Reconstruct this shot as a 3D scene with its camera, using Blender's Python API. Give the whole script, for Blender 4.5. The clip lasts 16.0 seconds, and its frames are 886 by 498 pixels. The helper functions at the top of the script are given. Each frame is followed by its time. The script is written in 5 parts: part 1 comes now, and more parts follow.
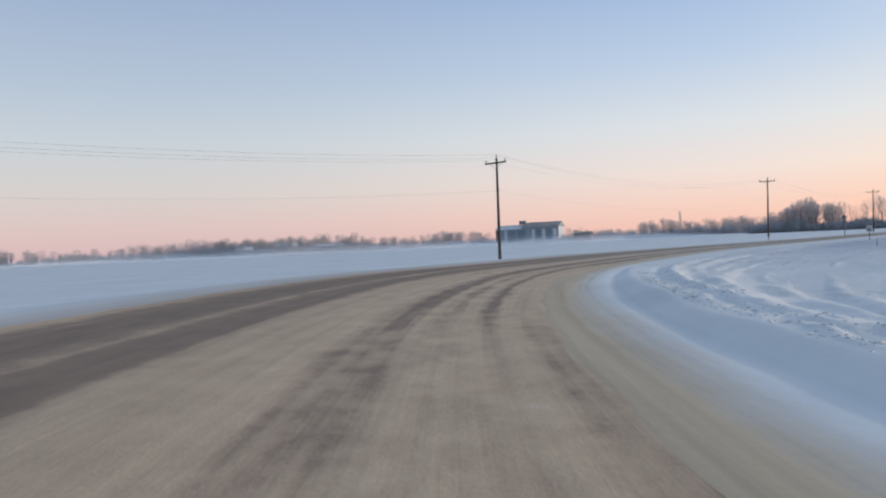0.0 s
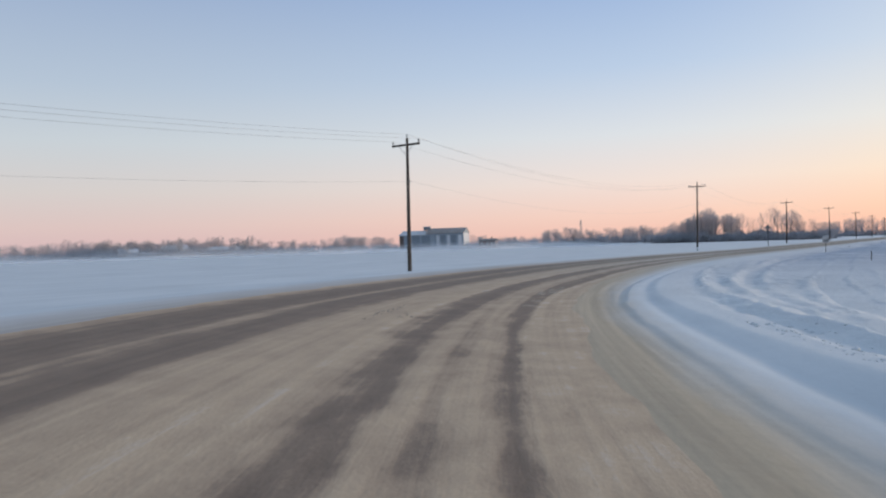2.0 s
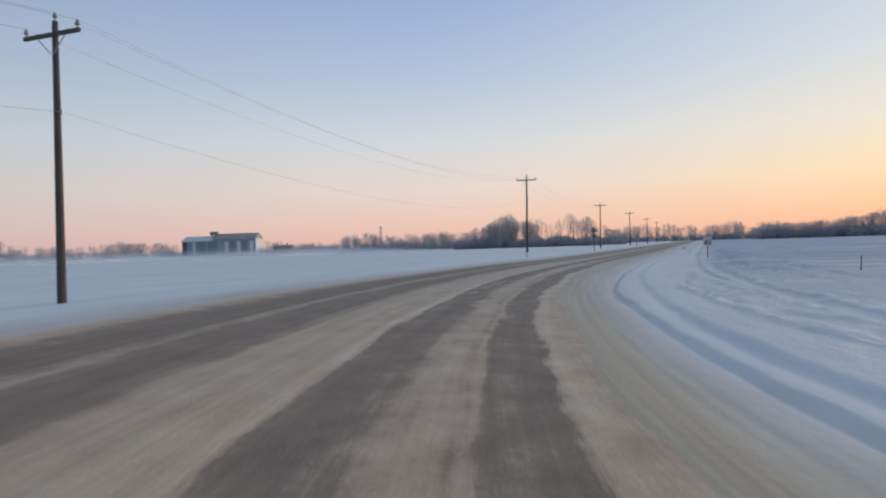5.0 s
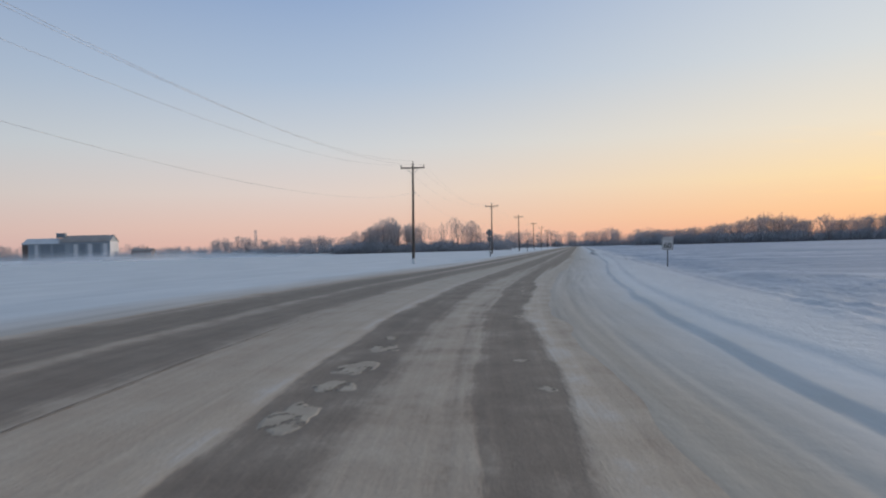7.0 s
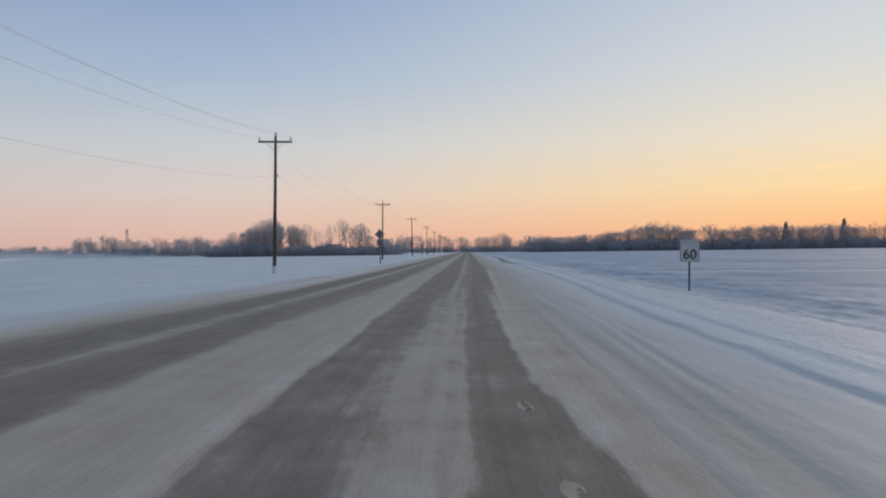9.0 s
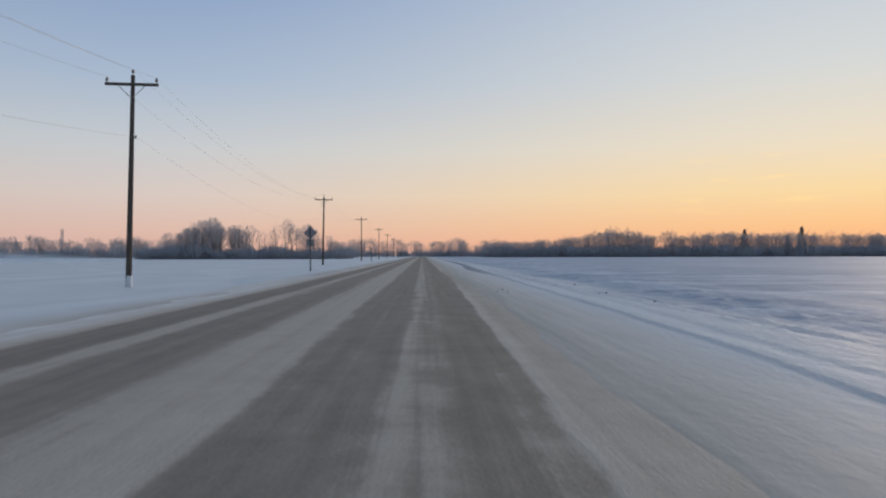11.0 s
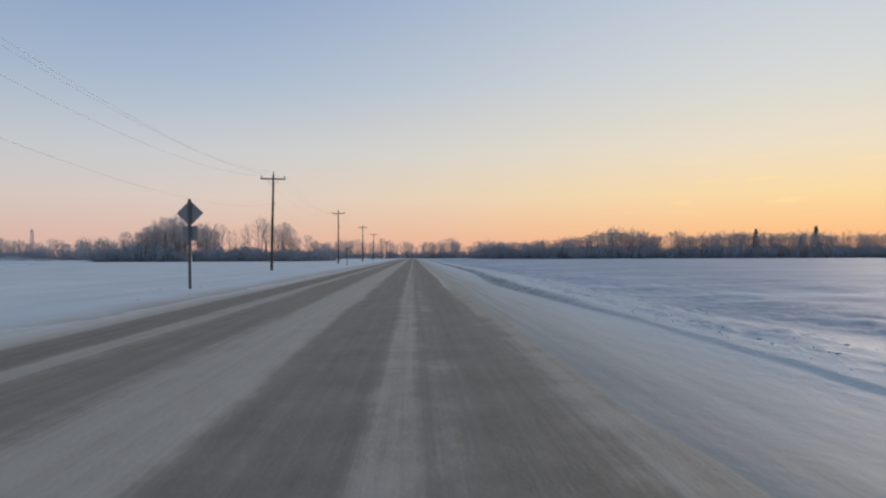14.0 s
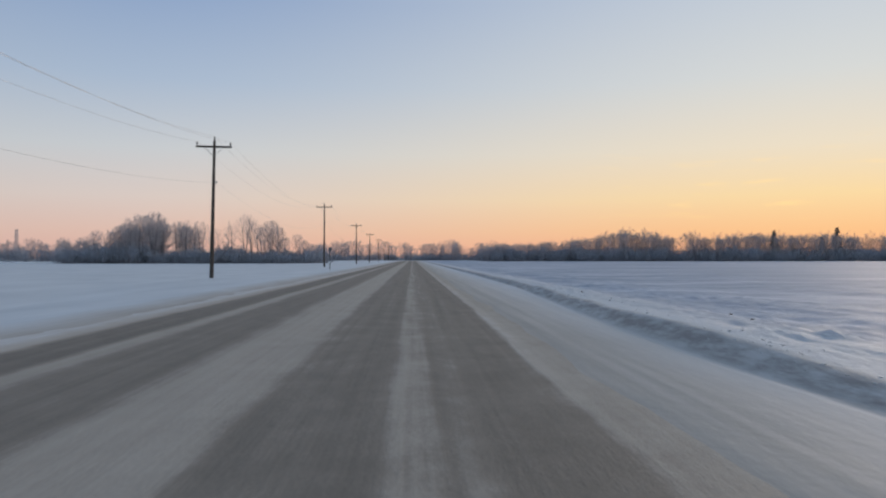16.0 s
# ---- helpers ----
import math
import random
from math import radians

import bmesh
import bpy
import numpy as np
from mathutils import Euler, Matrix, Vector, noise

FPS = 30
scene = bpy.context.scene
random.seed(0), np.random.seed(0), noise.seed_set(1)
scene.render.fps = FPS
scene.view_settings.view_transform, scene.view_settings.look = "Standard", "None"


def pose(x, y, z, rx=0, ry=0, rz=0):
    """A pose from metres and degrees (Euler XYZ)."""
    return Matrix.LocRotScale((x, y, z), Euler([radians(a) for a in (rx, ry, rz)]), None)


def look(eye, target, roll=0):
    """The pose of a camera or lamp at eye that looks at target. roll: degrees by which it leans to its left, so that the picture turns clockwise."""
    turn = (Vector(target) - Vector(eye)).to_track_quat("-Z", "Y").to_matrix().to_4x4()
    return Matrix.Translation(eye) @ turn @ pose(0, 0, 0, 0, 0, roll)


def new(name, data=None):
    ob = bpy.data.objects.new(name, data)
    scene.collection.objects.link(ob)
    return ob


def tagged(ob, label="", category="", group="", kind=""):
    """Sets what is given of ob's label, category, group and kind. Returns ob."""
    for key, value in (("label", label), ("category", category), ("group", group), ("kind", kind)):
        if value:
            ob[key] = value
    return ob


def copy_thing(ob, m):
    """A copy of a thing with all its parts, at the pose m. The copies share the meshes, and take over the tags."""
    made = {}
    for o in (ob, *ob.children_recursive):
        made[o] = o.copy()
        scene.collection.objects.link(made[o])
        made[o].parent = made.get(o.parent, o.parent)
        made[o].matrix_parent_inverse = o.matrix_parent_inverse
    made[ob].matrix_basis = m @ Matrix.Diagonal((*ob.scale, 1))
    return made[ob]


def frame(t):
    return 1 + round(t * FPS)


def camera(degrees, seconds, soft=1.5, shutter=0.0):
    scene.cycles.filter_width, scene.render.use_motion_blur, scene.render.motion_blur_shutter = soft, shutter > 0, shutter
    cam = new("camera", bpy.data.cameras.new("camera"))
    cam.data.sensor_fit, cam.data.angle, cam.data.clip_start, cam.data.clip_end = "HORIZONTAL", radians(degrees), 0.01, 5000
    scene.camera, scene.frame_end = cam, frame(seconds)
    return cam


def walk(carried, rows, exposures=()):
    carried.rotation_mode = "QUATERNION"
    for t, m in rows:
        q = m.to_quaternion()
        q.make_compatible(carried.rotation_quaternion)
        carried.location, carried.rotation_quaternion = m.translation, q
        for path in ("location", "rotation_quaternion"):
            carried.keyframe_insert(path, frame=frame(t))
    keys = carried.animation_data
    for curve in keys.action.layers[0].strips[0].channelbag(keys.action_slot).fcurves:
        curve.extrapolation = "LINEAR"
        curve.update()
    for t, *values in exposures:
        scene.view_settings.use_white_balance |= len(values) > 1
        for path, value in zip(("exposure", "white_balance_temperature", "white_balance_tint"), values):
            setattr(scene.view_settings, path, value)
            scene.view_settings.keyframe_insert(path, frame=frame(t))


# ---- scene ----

# camera and its drive -------------------------------------------------------
cam = camera(62.09, 16.0, soft=2.1, shutter=0.15)
# seconds, x, y, z, yaw, pitch, roll
DRIVE = [
    (0.0, 27.59, -94.15, 1.569, 42.79, -0.41, 2.56),
    (0.5, 25.09, -91.43, 1.580, 41.04, -0.26, 2.36),
    (1.0, 22.61, -88.62, 1.590, 39.19, -0.19, 2.11),
    (1.5, 20.21, -85.70, 1.597, 37.26, -0.19, 2.03),
    (2.0, 17.91, -82.68, 1.590, 35.24, -0.24, 1.69),
    (2.5, 15.77, -79.49, 1.570, 33.08, -0.33, 1.75),
    (3.0, 13.79, -76.17, 1.540, 30.52, -0.42, 1.78),
    (3.5, 11.92, -72.82, 1.507, 27.85, -0.38, 1.79),
    (4.0, 10.18, -69.41, 1.471, 25.19, -0.33, 1.88),
    (4.5, 8.50, -65.80, 1.428, 22.42, -0.24, 1.83),
    (5.0, 6.93, -61.75, 1.367, 19.69, -0.19, 1.84),
    (5.5, 5.48, -57.39, 1.302, 17.07, -0.17, 1.86),
    (6.0, 4.22, -52.90, 1.249, 14.63, -0.15, 1.84),
    (6.5, 3.17, -48.46, 1.222, 12.43, -0.11, 1.73),
    (7.0, 2.33, -44.07, 1.224, 10.49, -0.06, 1.53),
    (7.5, 1.56, -39.60, 1.231, 8.34, 0.15, 1.05),
    (8.0, 0.93, -35.02, 1.242, 5.99, 0.08, 0.66),
    (8.5, 0.45, -30.41, 1.250, 3.81, 0.10, 0.58),
    (9.0, 0.16, -25.87, 1.254, 1.96, 0.13, 0.72),
    (9.5, -0.03, -21.41, 1.255, 0.53, 0.19, 0.70),
    (10.0, -0.11, -17.05, 1.254, -0.47, 0.27, 0.51),
    (10.5, -0.11, -12.72, 1.252, -1.15, 0.37, 0.29),
    (11.0, -0.07, -8.36, 1.250, -1.59, 0.45, 0.13),
    (11.5, -0.02, -3.91, 1.249, -1.88, 0.52, 0.16),
    (12.0, 0.03, 0.64, 1.250, -2.03, 0.57, 0.38),
    (12.5, 0.09, 5.44, 1.246, -2.09, 0.61, 0.57),
    (13.0, 0.13, 10.44, 1.246, -2.19, 0.59, 0.63),
    (13.5, 0.10, 15.58, 1.247, -2.27, 0.62, 0.34),
    (14.0, 0.01, 20.84, 1.250, -2.32, 0.57, 0.19),
    (14.5, -0.05, 26.25, 1.257, -2.42, 0.60, 0.22),
    (15.0, -0.03, 31.75, 1.261, -2.47, 0.68, 0.04),
    (15.5, -0.10, 37.17, 1.257, -2.46, 0.73, -0.07),
    (16.0, -0.14, 42.58, 1.255, -2.39, 0.73, 0.03),
]
walk(cam, [(t, pose(x, y, z, 90 + p, r, w)) for t, x, y, z, w, p, r in DRIVE],
     exposures=[(0, 0.08), (2, 0.06), (4, -0.02), (7, -0.20), (9, -0.27), (12.5, -0.30), (16, -0.29)])


# world and light ------------------------------------------------------------
def lin(r, g, b):
    """Linear colour from 0..255 sRGB."""
    f = lambda c: c / 3294.6 if c <= 10.3 else ((c / 255 + 0.055) / 1.055) ** 2.4
    return (f(r), f(g), f(b), 1.0)


SUN_AZ = radians(-40)          # right of the straight road (+y)
SUN_DIR = Vector((-math.sin(SUN_AZ), math.cos(SUN_AZ), 0))


def sky():
    w = bpy.data.worlds.new("dusk_sky")
    scene.world = w
    w.use_nodes = True
    nt = w.node_tree
    nt.nodes.clear()
    N, L = nt.nodes.new, nt.links.new
    co = N("ShaderNodeTexCoord")
    sep = N("ShaderNodeSeparateXYZ")
    L(co.outputs["Generated"], sep.inputs[0])
    el = N("ShaderNodeMath")
    el.operation = "ARCSINE"
    el.use_clamp = False
    L(sep.outputs["Z"], el.inputs[0])
    pos = N("ShaderNodeMapRange")
    pos.inputs["From Min"].default_value, pos.inputs["From Max"].default_value = 0.0, radians(60)
    L(el.outputs[0], pos.inputs["Value"])
    ramps = []
    # elevation in degrees and sRGB: away from the glow, beside it, and in it
    away = [(0, (212, 180, 182)), (2, (218, 194, 190)), (4.5, (211, 204, 201)), (8, (198, 206, 212)), (12, (179, 194, 211)),
            (19, (153, 173, 203)), (32, (148, 168, 195)), (60, (142, 163, 186))]
    beside = [(0, (234, 184, 166)), (2, (236, 200, 184)), (4.5, (230, 214, 206)), (8, (211, 215, 219)), (13, (178, 196, 219)),
              (19, (150, 174, 210)), (32, (148, 171, 203)), (60, (146, 165, 190))]
    near = [(0, (252, 173, 130)), (2, (253, 197, 140)), (4.5, (250, 218, 164)), (8, (236, 222, 198)), (13, (214, 216, 214)),
            (19, (195, 204, 215)), (32, (176, 190, 208)), (60, (150, 168, 192))]
    for stops, gain in ((away, 0.99), (beside, 1.08), (near, 1.24)):
        r = N("ShaderNodeValToRGB")
        r.color_ramp.interpolation = "LINEAR"
        e = r.color_ramp.elements
        for k, (deg, c) in enumerate(stops):
            q = e[k] if k < 2 else e.new(deg / 60)
            q.position, q.color = deg / 60, tuple(gain * v for v in lin(*c)[:3]) + (1.0,)
        L(pos.outputs[0], r.inputs[0])
        ramps.append(r)
    flat = N("ShaderNodeVectorMath")
    flat.operation = "MULTIPLY"
    flat.inputs[1].default_value = (1, 1, 0)
    L(co.outputs["Generated"], flat.inputs[0])
    unit = N("ShaderNodeVectorMath")
    unit.operation = "NORMALIZE"
    L(flat.outputs[0], unit.inputs[0])
    dot = N("ShaderNodeVectorMath")
    dot.operation = "DOT_PRODUCT"
    dot.inputs[1].default_value = SUN_DIR
    L(unit.outputs[0], dot.inputs[0])
    turn = N("ShaderNodeMath")
    turn.operation = "ARCCOSINE"
    L(dot.outputs["Value"], turn.inputs[0])
    last = ramps[0].outputs[0]
    for ramp, far, close in ((ramps[1], 106, 52), (ramps[2], 64, 6)):
        fac = N("ShaderNodeMapRange")
        fac.interpolation_type = "SMOOTHSTEP"
        fac.inputs["From Min"].default_value, fac.inputs["From Max"].default_value = radians(far), radians(close)
        L(turn.outputs[0], fac.inputs["Value"])
        mix = N("ShaderNodeMix")
        mix.data_type = "RGBA"
        L(fac.outputs[0], mix.inputs["Factor"])
        L(last, mix.inputs["A"])
        L(ramp.outputs[0], mix.inputs["B"])
        last = mix.outputs["Result"]
    # thin lit cloud wisps low beside the glow
    around = N("ShaderNodeMath")
    around.operation = "ARCTAN2"
    side = N("ShaderNodeSeparateXYZ")
    L(co.outputs["Generated"], side.inputs[0])
    L(side.outputs["X"], around.inputs[0])
    L(side.outputs["Y"], around.inputs[1])
    place_on = N("ShaderNodeCombineXYZ")
    L(around.outputs[0], place_on.inputs["X"])
    L(el.outputs[0], place_on.inputs["Y"])
    tilt = N("ShaderNodeMapping")
    tilt.inputs["Rotation"].default_value = (0, 0, radians(-8))
    tilt.inputs["Scale"].default_value = (13, 110, 1)
    L(place_on.outputs[0], tilt.inputs["Vector"])
    tuft = N("ShaderNodeTexNoise")
    tuft.inputs["Scale"].default_value, tuft.inputs["Detail"].default_value = 1.0, 4.0
    L(tilt.outputs[0], tuft.inputs["Vector"])
    strands = N("ShaderNodeMapRange")
    strands.inputs["From Min"].default_value, strands.inputs["From Max"].default_value, strands.inputs["To Max"].default_value = 0.58, 0.76, 0.55
    L(tuft.outputs["Fac"], strands.inputs["Value"])
    belt = N("ShaderNodeValToRGB")
    e = belt.color_ramp.elements
    e[0].position, e[0].color, e[1].position, e[1].color = 0.035, (0, 0, 0, 1), 0.065, (1, 1, 1, 1)
    e.new(0.10).color = (0.7, 0.7, 0.7, 1)
    e.new(0.15).color = (0, 0, 0, 1)
    L(pos.outputs[0], belt.inputs[0])
    glow = N("ShaderNodeMapRange")
    glow.inputs["From Min"].default_value, glow.inputs["From Max"].default_value = radians(32), radians(14)
    L(turn.outputs[0], glow.inputs["Value"])
    both = N("ShaderNodeMath")
    both.operation = "MULTIPLY"
    L(belt.outputs[0], both.inputs[0])
    L(glow.outputs[0], both.inputs[1])
    lit = N("ShaderNodeMath")
    lit.operation = "MULTIPLY"
    L(both.outputs[0], lit.inputs[0])
    L(strands.outputs[0], lit.inputs[1])
    cloud = N("ShaderNodeMix")
    cloud.data_type = "RGBA"
    L(lit.outputs[0], cloud.inputs["Factor"])
    L(last, cloud.inputs["A"])
    cloud.inputs["B"].default_value = (1.5, 1.0, 0.42, 1)
    last = cloud.outputs["Result"]
    bg = N("ShaderNodeBackground")
    bg.inputs["Strength"].default_value = 1.0
    L(last, bg.inputs["Color"])
    out = N("ShaderNodeOutputWorld")
    L(bg.outputs[0], out.inputs[0])


sky()
sun = new("sun", bpy.data.lights.new("sun", "SUN"))
sun.data.energy, sun.data.angle, sun.data.color = 2.4, radians(18), (1.0, 0.79, 0.61)
sun.matrix_world = look(SUN_DIR * 100 + Vector((0, 0, 13)), (0, 0, 0))
scene.view_settings.exposure = 0.0


# materials ------------------------------------------------------------------
class Nodes:
    """A small writer of node trees."""

    def __init__(self, name):
        self.mat = bpy.data.materials.new(name)
        self.mat.use_nodes = True
        self.nt = self.mat.node_tree
        self.bsdf = self.nt.nodes["Principled BSDF"]

    def n(self, kind, **kw):
        node = self.nt.nodes.new(kind)
        for k, val in kw.items():
            setattr(node, k, val)
        return node

    def put(self, value, socket):
        if hasattr(value, "links"):
            self.nt.links.new(value, socket)
        else:
            socket.default_value = value

    def math(self, op, a, b=0.0, clamp=False):
        m = self.n("ShaderNodeMath", operation=op, use_clamp=clamp)
        self.put(a, m.inputs[0])
        self.put(b, m.inputs[1])
        return m.outputs[0]

    def noise(self, vec, scale, detail=4.0, rough=0.55):
        m = self.n("ShaderNodeTexNoise")
        m.inputs["Scale"].default_value, m.inputs["Detail"].default_value, m.inputs["Roughness"].default_value = scale, detail, rough
        if vec is not None:
            self.put(vec, m.inputs["Vector"])
        return m.outputs["Fac"]

    def ramp(self, fac, stops, smooth=False):
        r = self.n("ShaderNodeValToRGB")
        e = r.color_ramp.elements
        r.color_ramp.interpolation = "EASE" if smooth else "LINEAR"
        for k, (p, c) in enumerate(stops):
            s = e[k] if k < 2 else e.new(p)
            s.position, s.color = p, c if len(c) == 4 else (*c, 1)
        self.put(fac, r.inputs[0])
        return r.outputs[0]

    def mix(self, fac, a, b):
        m = self.n("ShaderNodeMix", data_type="RGBA")
        self.put(fac, m.inputs["Factor"])
        self.put(a, m.inputs["A"])
        self.put(b, m.inputs["B"])
        return m.outputs["Result"]

    def scaled(self, vec, x, y, z):
        m = self.n("ShaderNodeVectorMath", operation="MULTIPLY")
        self.put(vec, m.inputs[0])
        m.inputs[1].default_value = (x, y, z)
        return m.outputs[0]

    def coords(self, kind="Object"):
        return self.n("ShaderNodeTexCoord").outputs[kind]

    def bump(self, height, strength, distance):
        b = self.n("ShaderNodeBump")
        b.inputs["Strength"].default_value, b.inputs["Distance"].default_value = strength, distance
        self.put(height, b.inputs["Height"])
        self.put(b.outputs[0], self.bsdf.inputs["Normal"])

    def done(self, color, rough=0.7, metal=0.0, spec=0.3):
        self.put(color, self.bsdf.inputs["Base Color"])
        self.put(rough, self.bsdf.inputs["Roughness"])
        self.bsdf.inputs["Metallic"].default_value = metal
        self.bsdf.inputs["Specular IOR Level"].default_value = spec
        return self.mat


def grained(name, a, b, scale=4.0, stretch=(1, 1, 1), rough=0.7, metal=0.0, spec=0.3, bump=0.15, fine=30.0):
    """A surface that wavers between two colours at two scales, with a fine relief."""
    m = Nodes(name)
    co = m.scaled(m.coords(), *stretch)
    big, small = m.noise(co, scale, 5), m.noise(co, scale * 7.3, 3)
    f = m.math("ADD", m.math("MULTIPLY", big, 0.7), m.math("MULTIPLY", small, 0.3))
    col = m.ramp(f, [(0.3, a), (0.7, b)])
    if bump:
        m.bump(m.noise(co, fine, 3), bump, 0.01)
    return m.done(col, rough, metal, spec)


def snow_material(name, dirt):
    m = Nodes(name)
    co = m.coords()
    drift = m.noise(m.scaled(co, 0.35, 0.12, 1), 1.0, 5)
    fine = m.noise(co, 9.0, 5, 0.65)
    tone = m.ramp(drift, [(0.3, (0.52, 0.565, 0.602)), (0.7, (0.63, 0.672, 0.706))])
    pl = m.n("ShaderNodeSeparateXYZ")
    m.put(co, pl.inputs[0])
    # Dimmer light on the right field is put into the snow colour by position.
    crust_or_dim = m.n("ShaderNodeMapRange", interpolation_type="SMOOTHSTEP")
    m.put(m.math("ADD", pl.outputs[0], m.math("MULTIPLY", drift, 9.0)), crust_or_dim.inputs["Value"])
    crust_or_dim.inputs["From Min"].default_value, crust_or_dim.inputs["From Max"].default_value = 6.5, 13
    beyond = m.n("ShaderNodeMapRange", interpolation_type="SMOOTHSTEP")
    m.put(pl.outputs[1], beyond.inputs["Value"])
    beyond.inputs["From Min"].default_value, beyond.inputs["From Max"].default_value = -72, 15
    tone = m.mix(m.math("MULTIPLY", crust_or_dim.outputs[0], beyond.outputs[0]), tone, m.ramp(fine, [(0.3, (0.40, 0.43, 0.48)), (0.7, (0.54, 0.56, 0.60))]))
    # Drift streaks farther out, in the same dimmed blue.
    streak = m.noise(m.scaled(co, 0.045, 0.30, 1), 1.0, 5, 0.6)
    dim_streaks = m.ramp(streak, [(0.42, (0.27, 0.335, 0.43)), (0.54, (0.345, 0.41, 0.505)), (0.66, (0.50, 0.56, 0.635))])
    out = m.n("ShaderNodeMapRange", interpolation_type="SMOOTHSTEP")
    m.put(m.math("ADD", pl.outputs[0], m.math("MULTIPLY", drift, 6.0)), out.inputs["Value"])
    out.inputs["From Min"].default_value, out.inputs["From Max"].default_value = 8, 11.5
    tone = m.mix(m.math("MULTIPLY", out.outputs[0], beyond.outputs[0]), tone, dim_streaks)
    if dirt:
        uv = m.n("ShaderNodeUVMap", uv_map="road").outputs[0]
        sep = m.n("ShaderNodeSeparateXYZ")
        m.put(uv, sep.inputs[0])
        o, s = sep.outputs[0], sep.outputs[1]
        wob = m.math("MULTIPLY", m.math("SUBTRACT", m.noise(m.scaled(uv, 0.9, 0.3, 1), 1.0, 6, 0.6), 0.5), 1.3)
        begin = m.math("MULTIPLY", m.ramp(m.math("DIVIDE", s, 200.0), [(0.0, (0.18,) * 3), (0.25, (0.175,) * 3), (0.32, (0.175,) * 3), (0.45, (0.18,) * 3), (0.54, (0.21,) * 3), (1.0, (0.22,) * 3)]), 10.0)
        fade = m.math("MULTIPLY", m.ramp(m.math("DIVIDE", s, 200.0), [(0.0, (0.09,) * 3), (0.25, (0.12,) * 3), (0.36, (0.20,) * 3), (0.52, (0.23,) * 3), (1.0, (0.21,) * 3)]), 10.0)
        d = m.math("DIVIDE", m.math("SUBTRACT", m.math("ADD", o, m.math("MULTIPLY", wob, 0.6)), begin), fade)
        right = m.ramp(d, [(0.0, (1, 1, 1)), (0.3, (0.74, 0.74, 0.74)), (0.62, (0.42, 0.42, 0.42)), (1.0, (0, 0, 0))])
        narrow = m.n("ShaderNodeMapRange")
        m.put(s, narrow.inputs["Value"])
        narrow.inputs["From Min"].default_value, narrow.inputs["From Max"].default_value = 65, 110
        narrow.inputs["To Min"].default_value, narrow.inputs["To Max"].default_value = 3.3, 1.9
        out_left = m.math("SUBTRACT", m.math("MULTIPLY", m.math("ADD", o, wob), -1), 6.2)
        left = m.ramp(m.math("DIVIDE", out_left, narrow.outputs[0]), [(0.0, (1, 1, 1)), (0.3, (0.75, 0.75, 0.75)), (0.65, (0.3, 0.3, 0.3)), (1.0, (0, 0, 0))])
        isr = m.math("GREATER_THAN", o, 0)
        near = m.math("ADD", m.math("MULTIPLY", right, isr), m.math("MULTIPLY", left, m.math("SUBTRACT", 1, isr)))
        warm = m.n("ShaderNodeMapRange", interpolation_type="SMOOTHSTEP")
        m.put(s, warm.inputs["Value"])
        warm.inputs["From Min"].default_value, warm.inputs["From Max"].default_value = 28, 92
        sand = m.mix(m.math("GREATER_THAN", o, 0), m.mix(warm.outputs[0], (0.33, 0.312, 0.30, 1), (0.395, 0.368, 0.335, 1)), m.mix(warm.outputs[0], (0.455, 0.375, 0.275, 1), (0.41, 0.395, 0.37, 1)))
        brush = m.ramp(m.noise(m.scaled(uv, 4.5, 0.08, 1), 1.0, 5, 0.62), [(0.3, (0.80, 0.80, 0.80)), (0.7, (1.14, 1.14, 1.14))])
        mul = m.n("ShaderNodeMix", data_type="RGBA", blend_type="MULTIPLY")
        mul.inputs["Factor"].default_value = 1.0
        m.put(sand, mul.inputs["A"])
        m.put(brush, mul.inputs["B"])
        tone = m.mix(near, tone, mul.outputs["Result"])
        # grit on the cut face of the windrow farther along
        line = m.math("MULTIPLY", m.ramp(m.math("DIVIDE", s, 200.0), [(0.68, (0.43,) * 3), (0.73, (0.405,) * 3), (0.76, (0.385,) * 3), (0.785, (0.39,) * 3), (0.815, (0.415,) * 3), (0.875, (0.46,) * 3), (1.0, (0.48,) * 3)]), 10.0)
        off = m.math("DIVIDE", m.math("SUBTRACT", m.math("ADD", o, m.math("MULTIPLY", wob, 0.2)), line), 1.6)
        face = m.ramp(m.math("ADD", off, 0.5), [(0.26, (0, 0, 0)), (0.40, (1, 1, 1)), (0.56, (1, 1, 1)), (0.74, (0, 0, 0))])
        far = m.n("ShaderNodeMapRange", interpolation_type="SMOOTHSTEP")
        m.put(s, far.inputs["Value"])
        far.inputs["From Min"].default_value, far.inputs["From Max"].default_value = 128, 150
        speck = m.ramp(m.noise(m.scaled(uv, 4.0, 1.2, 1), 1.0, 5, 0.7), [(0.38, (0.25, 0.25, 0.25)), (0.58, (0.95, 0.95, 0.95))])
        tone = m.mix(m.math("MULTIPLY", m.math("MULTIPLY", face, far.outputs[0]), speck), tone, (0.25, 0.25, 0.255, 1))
    lump = m.math("ADD", m.math("MULTIPLY", m.noise(m.scaled(co, 1, 0.35, 1), 1.6, 5, 0.6), 0.8), m.math("MULTIPLY", fine, 0.2))
    if dirt:
        calm = m.n("ShaderNodeMapRange", interpolation_type="SMOOTHSTEP")
        m.put(o, calm.inputs["Value"])
        calm.inputs["From Min"].default_value, calm.inputs["From Max"].default_value = 3.3, 4.3
        calm.inputs["To Min"].default_value = 0.3
        crumb = m.math("ADD", m.math("MULTIPLY", lump, 0.65), m.math("MULTIPLY", m.noise(m.scaled(co, 1.0, 0.6, 1), 4.2, 4, 0.6), 0.45))
        lump = m.math("MULTIPLY", crumb, calm.outputs[0])
